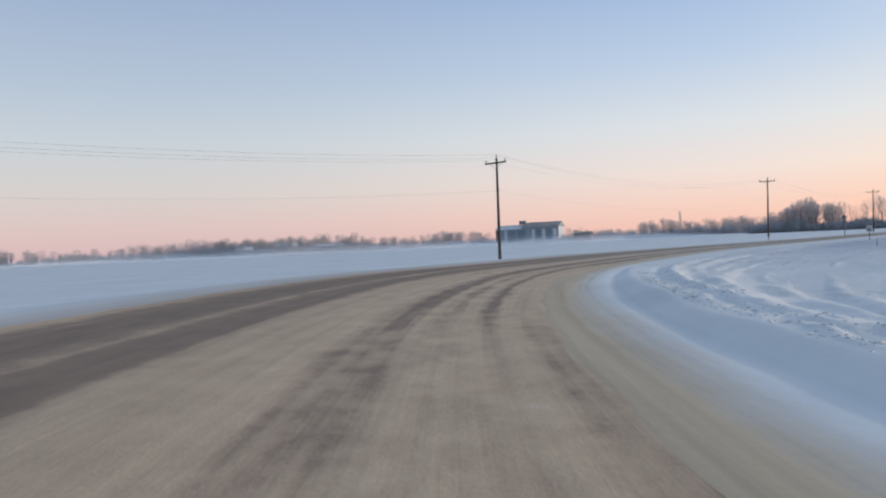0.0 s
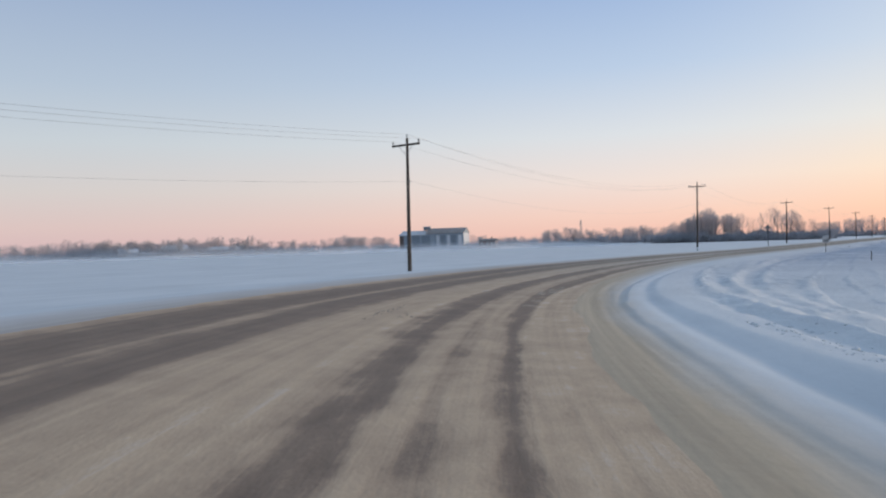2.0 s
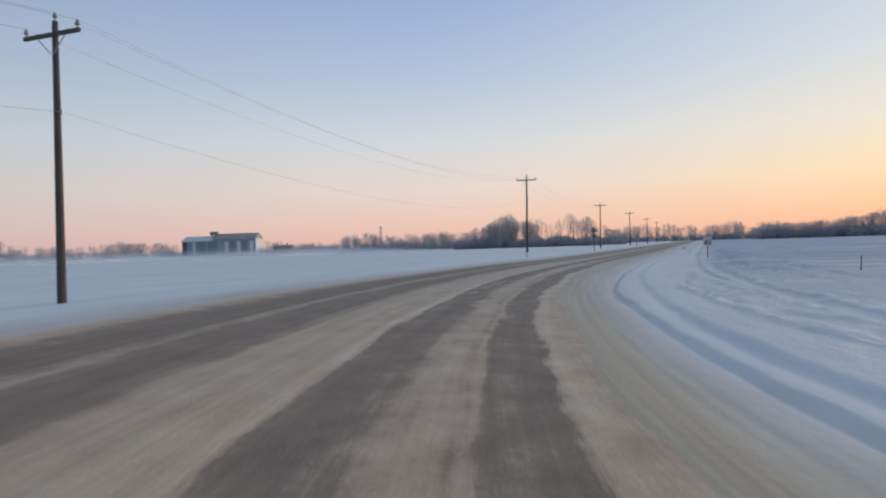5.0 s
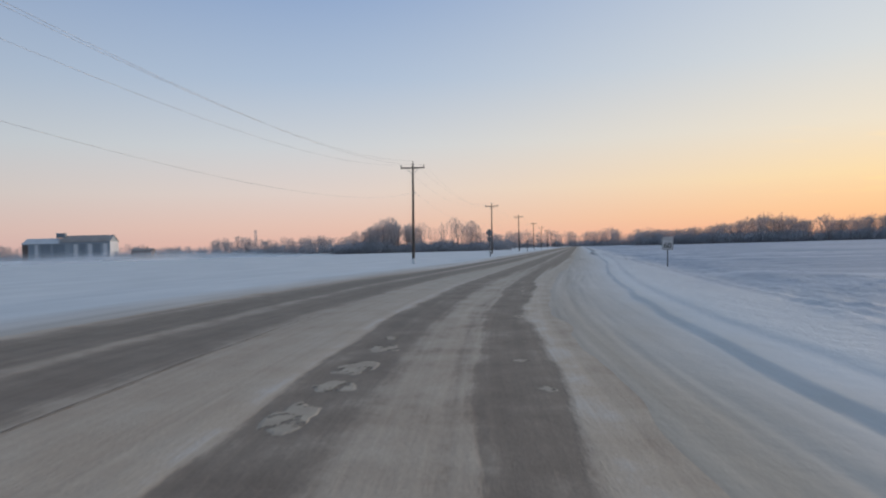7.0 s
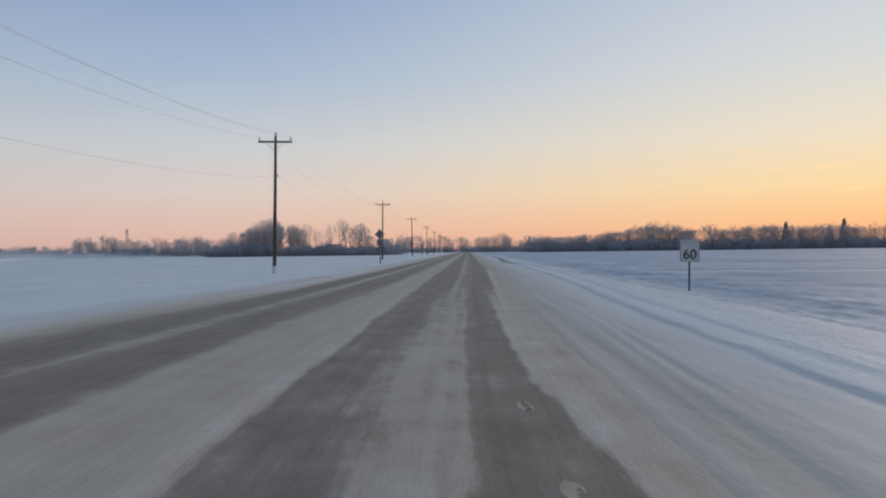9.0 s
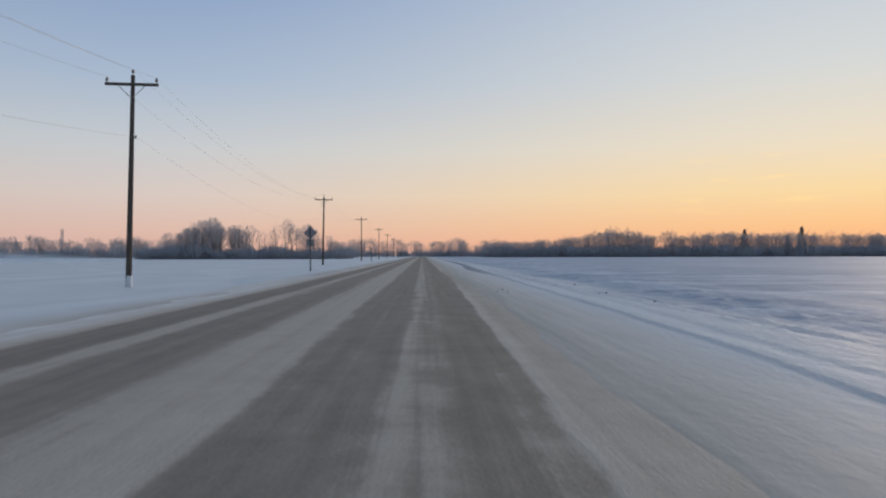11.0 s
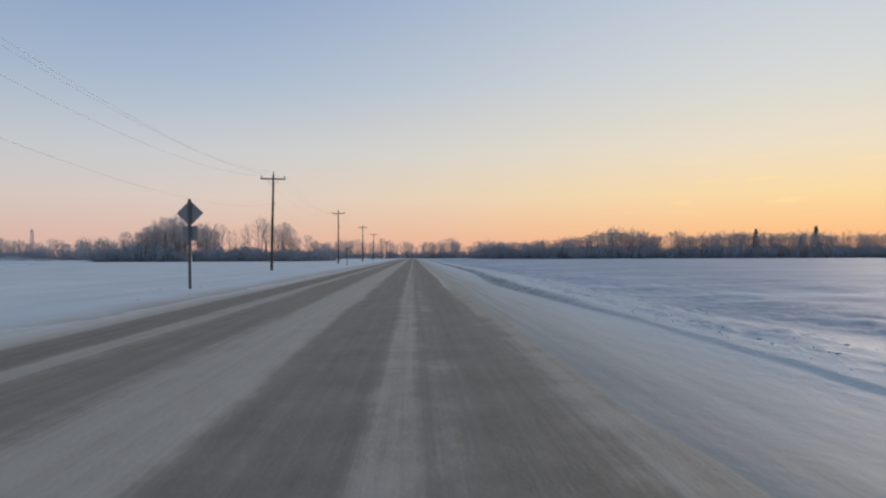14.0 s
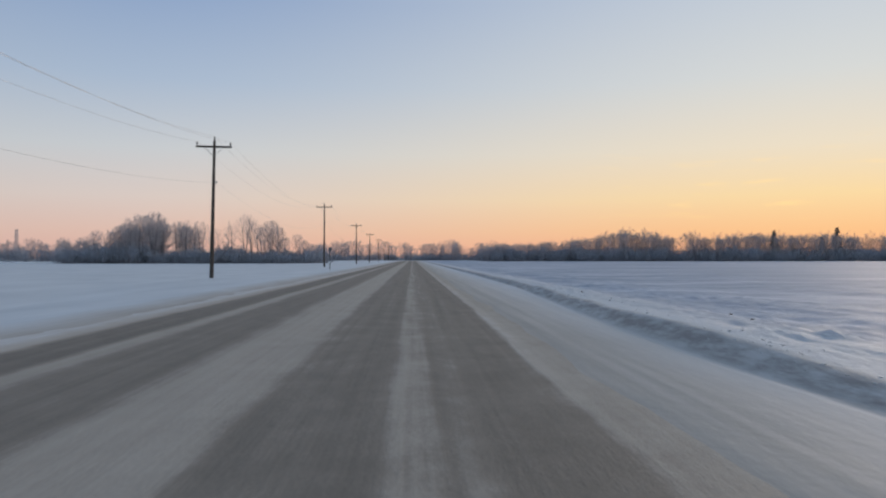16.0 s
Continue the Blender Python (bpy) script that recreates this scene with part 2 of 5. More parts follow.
    m.bump(lump, 0.5, 0.13)
    return m.done(tone, 0.75, 0, 0.2)


def worn_crust_material():
    """Packed snow worn through to the asphalt in small ragged holes."""
    m = Nodes("packed_snow_crust")
    co = m.coords()
    left = m.noise(m.scaled(co, 1.0, 0.45, 1), 7.0, 5, 0.62)
    tone = m.ramp(m.noise(co, 3.5, 5), [(0.3, (0.32, 0.275, 0.225)), (0.7, (0.44, 0.385, 0.315))])
    m.put(m.ramp(left, [(0.36, (0, 0, 0)), (0.47, (0.92, 0.92, 0.92))]), m.bsdf.inputs["Alpha"])
    m.bump(m.noise(co, 30.0, 3), 0.3, 0.01)
    return m.done(tone, 0.75)


def road_material():
    """Wheel tracks of bare asphalt, sanded packed snow between them; u is metres to the right, v metres along."""
    m = Nodes("sanded_asphalt")
    uv = m.n("ShaderNodeUVMap", uv_map="road").outputs[0]
    sep = m.n("ShaderNodeSeparateXYZ")
    m.put(uv, sep.inputs[0])
    o, s = sep.outputs[0], sep.outputs[1]
    sway = m.math("MULTIPLY", m.math("SUBTRACT", m.noise(m.scaled(uv, 0.0, 0.045, 1), 1.0, 2), 0.5), 0.3)
    along = m.n("ShaderNodeMapRange", interpolation_type="SMOOTHSTEP")
    m.put(s, along.inputs["Value"])
    along.inputs["From Min"].default_value, along.inputs["From Max"].default_value = 82, 106
    rough_edge = m.math("SUBTRACT", 0.62, m.math("MULTIPLY", along.outputs[0], 0.32))
    rag = m.math("MULTIPLY", m.math("SUBTRACT", m.noise(m.scaled(uv, 1.5, 0.22, 1), 1.0, 6, 0.66), 0.5), rough_edge)
    inner = m.n("ShaderNodeMapRange")
    m.put(o, inner.inputs["Value"])
    inner.inputs["From Min"].default_value, inner.inputs["From Max"].default_value = 0.05, 0.6

    def edged(knots):
        """The cross position, with the right edge of the bare asphalt drawn in or out along the road."""
        shift = m.ramp(m.math("DIVIDE", s, 200.0), [(k / 200.0, (v + 0.5,) * 3) for k, v in knots])
        return m.math("DIVIDE", m.math("ADD", m.math("ADD", m.math("ADD", o, m.math("MULTIPLY", m.math("SUBTRACT", shift, 0.5), inner.outputs[0])), rag), 9.0), 14.0)

    u = m.math("DIVIDE", m.math("ADD", m.math("ADD", m.math("ADD", o, sway), rag), 9.0), 14.0)
    u_bare = edged(((28, .29), (36, .28), (40, .02), (47, -.10), (58, .04), (65, -.18), (72, -.05), (78, -.18), (84, .02), (96, .06)))
    u_straight = edged(((88, .5), (104, .22), (114, .14), (126, -.06), (140, -.06), (152, .03), (164, -.05), (180, 0)))
    g = lambda k: (k, k, k)
    at = lambda x: (x + 9.0) / 14.0
    bend = m.ramp(u, [(at(a), g(k)) for a, k in ((-8.6, .66), (-7.0, .50), (-6.35, .24), (-5.7, .10), (-4.95, .13), (-4.55, .36), (-4.1, .15), (-3.5, .14),
                                                 (-3.1, .46), (-1.6, .56), (-1.26, .34), (-1.08, .16), (-0.84, .18), (-0.7, .48), (-0.5, .50), (-0.38, .32), (-0.24, .36), (-0.16, .52), (0.1, .52), (0.24, .26), (0.29, .14), (0.38, .16), (0.48, .54), (0.9, .55), (1.9, .56), (2.6, .58), (4, .6))])
    bare = m.ramp(u_bare, [(at(a), g(k)) for a, k in ((-8.6, .64), (-7.0, .58), (-6.25, .24), (-5.6, .10), (-4.95, .12), (-4.55, .36), (-4.15, .14), (-3.4, .13),
                                                 (-3.0, .44), (-1.78, .50), (-1.6, .62), (-1.5, .22), (-1.2, .14), (-0.8, .16), (-0.55, .42), (-0.17, .46), (-0.10, .36), (-0.02, .36), (0.05, .46), (0.14, .20), (0.70, .15), (0.78, .58), (0.94, .58), (1.1, .48), (1.6, .52), (2.0, .56), (2.6, .58), (4, .6))])
    later = m.n("ShaderNodeMapRange", interpolation_type="SMOOTHSTEP")
    m.put(s, later.inputs["Value"])
    later.inputs["From Min"].default_value, later.inputs["From Max"].default_value = 18, 42
    early = m.n("ShaderNodeMapRange", interpolation_type="SMOOTHSTEP")
    m.put(m.math("ADD", s, m.math("MULTIPLY", m.noise(m.scaled(uv, 0.8, 0.35, 1), 1.0, 3), 8.0)), early.inputs["Value"])
    early.inputs["From Min"].default_value, early.inputs["From Max"].default_value = 19, 12
    lane = m.n("ShaderNodeMapRange")
    m.put(o, lane.inputs["Value"])
    lane.inputs["From Min"].default_value, lane.inputs["From Max"].default_value = -1.75, -1.6
    worn = m.math("MULTIPLY", m.math("MULTIPLY", early.outputs[0], lane.outputs[0]), 0.85)
    first = m.ramp(u, [(at(a), g(k)) for a, k in ((-1.55, .5), (-1.42, .35), (-0.8, .35), (-0.66, .5), (0.75, .53), (0.92, .33), (1.2, .34), (1.28, .46), (1.38, .36), (1.65, .38), (1.85, .56))])
    bend = m.mix(worn, bend, first)
    bend = m.mix(later.outputs[0], bend, bare)
    straight = m.ramp(u_straight, [(at(a), g(k)) for a, k in ((-8.4, .86), (-6.2, .80), (-5.72, .58), (-5.42, .12), (-4.65, .09), (-4.45, .42), (-4.15, .40), (-3.95, .17), (-2.95, .15),
                                                     (-2.55, .43), (-1.65, .46), (-1.42, .18), (-0.42, .15), (-0.26, .36), (-0.05, .32), (0.10, .20), (0.27, .26), (0.45, .15), (1.27, .16), (1.33, .60), (1.46, .58), (1.56, .43), (2.0, .48), (2.5, .66), (3.2, .82), (5, .85))])
    soft_edge = m.ramp(u_straight, [(at(a), g(k)) for a, k in ((-8.4, .86), (-6.3, .78), (-5.8, .56), (-5.42, .16), (-4.65, .12), (-4.42, .40), (-4.15, .40), (-3.9, .20), (-2.95, .18),
                                                      (-2.5, .44), (-1.65, .46), (-1.38, .18), (-0.42, .15), (-0.24, .38), (-0.04, .38), (0.12, .22), (0.27, .26), (0.45, .15), (1.0, .17), (1.35, .33), (1.7, .42), (2.2, .47), (2.8, .60), (3.4, .80), (5, .85))])
    last = m.n("ShaderNodeMapRange", interpolation_type="SMOOTHSTEP")
    m.put(s, last.inputs["Value"])
    last.inputs["From Min"].default_value, last.inputs["From Max"].default_value = 112, 134
    crisp = m.n("ShaderNodeMapRange", interpolation_type="SMOOTHSTEP")
    m.put(s, crisp.inputs["Value"])
    crisp.inputs["From Min"].default_value, crisp.inputs["From Max"].default_value = 158, 144
    straight = m.mix(m.math("MULTIPLY", last.outputs[0], crisp.outputs[0]), straight, soft_edge)
    cov = m.mix(along.outputs[0], bend, straight)
    streak = m.noise(m.scaled(uv, 5.0, 0.08, 1), 1.0, 5, 0.6)
    hairs = m.noise(m.scaled(uv, 15.0, 0.05, 1), 1.0, 4, 0.6)
    patch = m.noise(m.scaled(uv, 1.7, 1.0, 1), 1.0, 6, 0.62)
    grain = m.noise(uv, 26.0, 3, 0.7)
    torn = m.math("MULTIPLY", m.math("SUBTRACT", 0.66, m.math("MULTIPLY", along.outputs[0], 0.24)), m.math("ADD", 0.6, m.math("MULTIPLY", lane.outputs[0], 0.4)))
    wear = m.math("ADD", m.math("MULTIPLY", m.math("SUBTRACT", streak, 0.5), 0.38), m.math("MULTIPLY", m.math("SUBTRACT", patch, 0.5), torn))
    wear = m.math("ADD", wear, m.math("MULTIPLY", m.math("SUBTRACT", hairs, 0.5), 0.13))
    wear = m.math("ADD", wear, m.math("MULTIPLY", m.math("SUBTRACT", grain, 0.5), 0.16))
    print_spots = m.noise(m.scaled(uv, 3.2, 2.2, 1), 1.0, 3, 0.75)
    wear = m.math("ADD", wear, m.math("MULTIPLY", m.math("SUBTRACT", print_spots, 0.5), 0.16))
    c = m.math("ADD", cov, wear, True)
    warm = m.n("ShaderNodeMapRange", interpolation_type="SMOOTHSTEP")
    m.put(m.math("ADD", s, m.math("MULTIPLY", patch, 30)), warm.inputs["Value"])
    warm.inputs["From Min"].default_value, warm.inputs["From Max"].default_value = 42, 108
    dry = m.ramp(c, [(0.05, (0.166, 0.122, 0.093)), (0.24, (0.232, 0.176, 0.134)), (0.36, (0.37, 0.281, 0.205)), (0.60, (0.505, 0.392, 0.282)), (0.80, (0.60, 0.56, 0.515)), (0.97, (0.72, 0.73, 0.74))])
    grey = m.ramp(c, [(0.05, (0.166, 0.146, 0.122)), (0.24, (0.236, 0.209, 0.177)), (0.38, (0.360, 0.325, 0.281)), (0.60, (0.446, 0.408, 0.360)), (0.80, (0.53, 0.528, 0.52)), (0.97, (0.70, 0.715, 0.74))])
    col = m.mix(warm.outputs[0], dry, grey)
    m.bump(m.math("ADD", m.math("MULTIPLY", c, 0.9), m.math("MULTIPLY", grain, 0.25)), 0.5, 0.03)
    return m.done(col, m.math("ADD", m.math("MULTIPLY", c, 0.25), 0.65), 0, 0.15)


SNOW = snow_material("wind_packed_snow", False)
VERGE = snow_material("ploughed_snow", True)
ROAD = road_material()
PATCH = worn_crust_material()
POLE_WOOD = grained("weathered_pole_wood", (0.045, 0.038, 0.034), (0.11, 0.092, 0.078), 3, (6, 6, 0.4), 0.85, bump=0.4)
ARM_WOOD = grained("crossarm_wood", (0.05, 0.043, 0.038), (0.12, 0.10, 0.085), 4, (0.5, 6, 6), 0.85, bump=0.3)
PORCELAIN = grained("grey_porcelain", (0.16, 0.15, 0.15), (0.24, 0.23, 0.23), 8, rough=0.25, spec=0.5, bump=0)
STEEL = grained("galvanised_steel", (0.30, 0.31, 0.32), (0.42, 0.43, 0.44), 12, rough=0.45, metal=0.8, bump=0.1)
WIRE = grained("aluminium_wire", (0.30, 0.30, 0.31), (0.38, 0.38, 0.39), 5, rough=0.5, metal=0.5, bump=0)
SIGN_BACK = grained("bare_aluminium_sign_back", (0.20, 0.21, 0.23), (0.29, 0.30, 0.32), 3, rough=0.5, metal=0.35, bump=0.1)
SIGN_GREY = grained("faded_sign_print", (0.36, 0.36, 0.36), (0.46, 0.46, 0.46), 5, rough=0.5, bump=0)
POST_GREY = grained("weathered_grey_post", (0.075, 0.078, 0.085), (0.14, 0.14, 0.15), 4, (5, 5, 0.5), 0.8, bump=0.3)
SIGN_WHITE = grained("white_sign_sheeting", (0.46, 0.465, 0.465), (0.57, 0.575, 0.575), 5, rough=0.4, bump=0.05)
SIGN_BLACK = grained("black_sign_print", (0.02, 0.02, 0.02), (0.035, 0.035, 0.035), 5, rough=0.5, bump=0)
# Distance haze is put into these four tree colours as a paler tone.
BARK = grained("haze_pale_bark", (0.20, 0.19, 0.195), (0.29, 0.275, 0.28), 1.5, (2, 2, 0.5), 0.9, bump=0.3)
TWIGS = grained("haze_pale_twigs", (0.46, 0.43, 0.435), (0.60, 0.56, 0.56), 0.5, rough=0.9, bump=0)
BRUSH = grained("haze_pale_winter_brush", (0.32, 0.35, 0.40), (0.45, 0.475, 0.52), 0.3, rough=0.95, bump=0)
NEEDLES = grained("haze_pale_spruce_needles", (0.17, 0.185, 0.18), (0.27, 0.28, 0.27), 1.0, rough=0.9, bump=0)
BARN_WALL = grained("pale_blue_metal_siding", (0.22, 0.27, 0.32), (0.30, 0.35, 0.40), 0.4, (1, 1, 0.1), 0.55, metal=0.2, bump=0.1)
BARN_WHITE = grained("white_metal_panel", (0.48, 0.51, 0.55), (0.60, 0.62, 0.65), 0.4, rough=0.5, bump=0.1)
BARN_DARK = grained("slate_blue_door", (0.15, 0.19, 0.23), (0.21, 0.25, 0.29), 0.5, rough=0.6, bump=0.1)
BARN_BROWN = grained("brown_board_gable", (0.10, 0.08, 0.075), (0.15, 0.12, 0.11), 0.7, (3, 3, 0.3), 0.8)
ROOF_SNOW = grained("frosted_metal_roof", (0.40, 0.43, 0.47), (0.62, 0.65, 0.69), 0.15, (1, 0.3, 1), 0.5, bump=0.1)
ROOF_DARK = grained("brown_metal_roof", (0.19, 0.175, 0.17), (0.34, 0.325, 0.32), 0.3, (1, 0.3, 1), 0.6, bump=0.1)
HOUSE_WALL = grained("pale_house_siding", (0.25, 0.245, 0.255), (0.36, 0.355, 0.365), 0.6, rough=0.7)
# Steel of the far tower, its pink pallor being haze put into the colour.
MAST = grained("hazy_galvanised_mast", (0.42, 0.38, 0.38), (0.52, 0.47, 0.47), 0.4, rough=0.6, bump=0)
CRUST = grained("sandy_packed_snow", (0.27, 0.24, 0.20), (0.40, 0.36, 0.31), 9, rough=0.85, bump=0.3)
CRACK = grained("bare_asphalt_crack", (0.09, 0.072, 0.06), (0.15, 0.12, 0.10), 6, rough=0.85, bump=0.3)
CLOD = grained("dirty_ice_clod", (0.13, 0.12, 0.115), (0.31, 0.29, 0.275), 9, rough=0.8, bump=0.5)


# mesh helpers ---------------------------------------------------------------
def mesh_of(name, verts, faces, mats, uv=None, smooth=True):
    """A mesh from numpy arrays: faces all of one size."""
    me = bpy.data.meshes.new(name)
    v, f = np.asarray(verts, np.float32), np.asarray(faces, np.int32)
    k = f.shape[1]
    me.vertices.add(len(v))
    me.vertices.foreach_set("co", v.ravel())
    me.loops.add(f.size)
    me.loops.foreach_set("vertex_index", f.ravel())
    me.polygons.add(len(f))
    me.polygons.foreach_set("loop_start", np.arange(0, f.size, k, dtype=np.int32))
    me.polygons.foreach_set("use_smooth", np.full(len(f), smooth))
    if uv is not None:
        layer = me.uv_layers.new(name="road")
        layer.data.foreach_set("uv", np.asarray(uv, np.float32)[f.ravel()].ravel())
    for mt in mats if isinstance(mats, (list, tuple)) else [mats]:
        me.materials.append(mt)
    me.update(calc_edges=True)
    me.validate()
    return me


def thing(name, label, category, group="", kind=""):
    return tagged(new(name), label, category, group, kind)


def part(name, bm, material, parent, label=""):
    """Links a bmesh as one mesh object under a thing or a part."""
    me = bpy.data.meshes.new(name)
    bm.to_mesh(me)
    bm.free()
    me.materials.append(material)
    ob = new(name, me)
    ob.parent = parent
    return tagged(ob, label)


def box(cx, cy, cz, sx, sy, sz, bevel=0.0, turn=None, bm=None):
    bm = bm or bmesh.new()
    m = Matrix.Translation((cx, cy, cz)) @ (turn or Matrix()) @ Matrix.Diagonal((sx, sy, sz, 1))
    made = bmesh.ops.create_cube(bm, size=1, matrix=m)
    if bevel:
        edges = list({e for v in made["verts"] for e in v.link_edges})
        bmesh.ops.bevel(bm, geom=edges, offset=bevel, segments=2, affect="EDGES", profile=0.5)
    return bm


def rod(a, b, ra, rb, sides=10, bm=None):
    """A tapered round bar from a to b."""
    bm = bm or bmesh.new()
    a, b = Vector(a), Vector(b)
    m = Matrix.Translation((a + b) / 2) @ (b - a).to_track_quat("Z", "Y").to_matrix().to_4x4()
    bmesh.ops.create_cone(bm, cap_ends=True, segments=sides, radius1=ra, radius2=rb, depth=(b - a).length, matrix=m)
    return bm


def smooth(bm):
    for f in bm.faces:
        f.smooth = True
    return bm


RNG = np.random.default_rng(7)
LATTICE = RNG.random((512, 512))


def vnoise(x, y, octaves=4, gain=0.5):
    """Value noise on numpy arrays, about -1 to 1."""
    total, amp, norm = 0.0, 1.0, 0.0
    for k in range(octaves):
        xi, yi = np.floor(x).astype(int), np.floor(y).astype(int)
        fx, fy = x - xi, y - yi
        fx, fy = fx * fx * (3 - 2 * fx), fy * fy * (3 - 2 * fy)
        a, b = LATTICE[xi % 512, yi % 512], LATTICE[(xi + 1) % 512, yi % 512]
        c, d = LATTICE[xi % 512, (yi + 1) % 512], LATTICE[(xi + 1) % 512, (yi + 1) % 512]
        total = total + amp * ((a * (1 - fx) + b * fx) * (1 - fy) + (c * (1 - fx) + d * fx) * fy - 0.5) * 2
        norm += amp
        x, y, amp = x * 2.03 + 17.1, y * 2.03 + 31.7, amp * gain
    return total / norm


def step(x, a, b):
    t = np.clip((x - a) / (b - a), 0, 1)
    return t * t * (3 - 2 * t)


# the road's line: a bend to the right, then straight along +y ------------------
KNOTS = [(71.0, -132.0), (48.3, -114.0), (27.6, -94.15), (17.9, -82.7), (10.2, -69.4), (5.45, -57.3), (2.3, -44.1), (0.72, -33.0), (0.1, -22.0), (0, -10), (0, 10), (0, 40), (0, 120), (0, 300), (0, 620)]


def road_line():
    pts = np.array(KNOTS)
    seg = np.hypot(*np.diff(pts, axis=0).T)
    t = np.concatenate([[0], np.cumsum(seg)])
    tangent = np.gradient(pts, t, axis=0)
    q = np.arange(0, t[-1], 0.25)
    k = np.clip(np.searchsorted(t, q, side="right") - 1, 0, len(t) - 2)
    h = (t[k + 1] - t[k])[:, None]
    u = ((q - t[k]) / h[:, 0])[:, None]
    p = (2 * u**3 - 3 * u**2 + 1) * pts[k] + (u**3 - 2 * u**2 + u) * h * tangent[k] + (-2 * u**3 + 3 * u**2) * pts[k + 1] + (u**3 - u**2) * h * tangent[k + 1]
    s = np.concatenate([[0], np.cumsum(np.hypot(*np.diff(p, axis=0).T))])
    return s - t[2], p


LINE_S, LINE_P = road_line()
LINE_S = LINE_S - np.interp(-94.15, LINE_P[:, 1], LINE_S)      # s is 0 where the drive begins


def at(s, o):
    """Plan of a point s metres along the road and o metres to its right."""
    s = np.asarray(s, float)
    x, y = np.interp(s, LINE_S, LINE_P[:, 0]), np.interp(s, LINE_S, LINE_P[:, 1])
    dx = np.interp(s + 1.5, LINE_S, LINE_P[:, 0]) - np.interp(s - 1.5, LINE_S, LINE_P[:, 0])
    dy = np.interp(s + 1.5, LINE_S, LINE_P[:, 1]) - np.interp(s - 1.5, LINE_S, LINE_P[:, 1])
    n = np.hypot(dx, dy)
    return x + o * dy / n, y - o * dx / n


def crown_height(s, o):
    """Height of the paved surface: the bend is banked and a little higher than the straight."""
    base = 0.33 * (1 - step(s, 18, 52))
    bank = np.interp(s, [-20, 0, 15, 50, 58, 68, 90, 120], [2.4, 2.4, 1.95, 1.8, 1.5, 0.8, 0.45, 0.0])
    return base - np.clip(o, -8, 5) * np.tan(np.radians(bank))


def rut(d, w):
    """Cross-section of a wheel rut: a trough with raised lips."""
    q = d / w
    return -np.exp(-q * q) + 0.55 * np.exp(-((np.abs(q) - 1.9) ** 2) / 0.5)


RUTS = [  # metres along, metres right, depth, half width
    ((8, 24, 34, 44, 64, 77, 95), (4.6, 4.35, 4.45, 4.3, 4.08, 4.5, 5.0), 0.09, 0.28),
    ((22, 27, 30, 38, 50, 65), (5.5, 5.7, 6.0, 6.4, 6.8, 7.2), 0.09, 0.30),
    ((10, 17, 23, 36, 41, 60), (5.6, 6.05, 6.8, 8.3, 9.0, 11.0), 0.12, 0.36),
    ((14, 20, 26, 39, 55), (7.2, 7.96, 9.1, 11.0, 13.0), 0.11, 0.36),
    ((0, 10, 20, 34), (5.0, 5.1, 5.3, 5.6), 0.07, 0.25),
    ((60, 71, 88, 110, 200), (6.6, 6.4, 6.2, 6.0, 6.4), 0.05, 0.22)]


FIRST_LIP = ((0, 12, 20, 27, 32, 36, 40, 47, 54, 58, 62, 67, 76, 85, 92, 99, 106, 120, 130, 136, 140, 146, 152, 157, 163, 175, 300),
             (2.33, 2.33, 2.28, 2.36, 2.36, 2.5, 2.6, 2.82, 2.82, 2.68, 2.83, 3.1, 3.36, 3.46, 3.56, 3.82, 4.06, 4.06, 4.16, 4.18, 4.02, 3.78, 3.55, 3.6, 3.85, 4.4, 4.7))
FIRST_RISE = ((0, 26, 36, 50, 58, 70, 76, 100, 110, 135, 146, 152, 170, 200), (0.0, 0.02, 0.04, 0.045, 0.042, 0.042, 0.04, 0.035, 0.035, 0.04, 0.10, 0.19, 0.15, 0.11))
FIRST_WIDE = ((0, 50, 60, 75, 104, 138, 150, 165, 200), (0.10, 0.10, 0.09, 0.07, 0.06, 0.10, 0.55, 0.45, 0.25))
SECOND_LIP = ((0, 18, 25, 38, 45, 55, 65, 75, 90, 110, 200), (2.95, 3.0, 3.05, 3.1, 3.25, 3.4, 3.7, 3.85, 4.1, 4.7, 5.4))
SECOND_RISE = ((0, 20, 30, 45, 60, 80, 110), (0.20, 0.16, 0.10, 0.07, 0.02, 0.02, 0.02))
SECOND_WIDE = ((0, 14, 24, 34, 60), (0.85, 0.8, 0.6, 0.38, 0.25))
LUMPS_FROM = ((0, 14, 22, 33, 38, 50, 60, 70, 78, 98, 114, 130, 300), (3.75, 3.75, 3.85, 4.15, 4.5, 4.6, 4.2, 5.6, 6.2, 5.8, 4.9, 4.5, 5.0))


def windrow(s):
    """Metres from the road's line to the ploughed edge of the snow."""
    return np.interp(s, *FIRST_LIP)


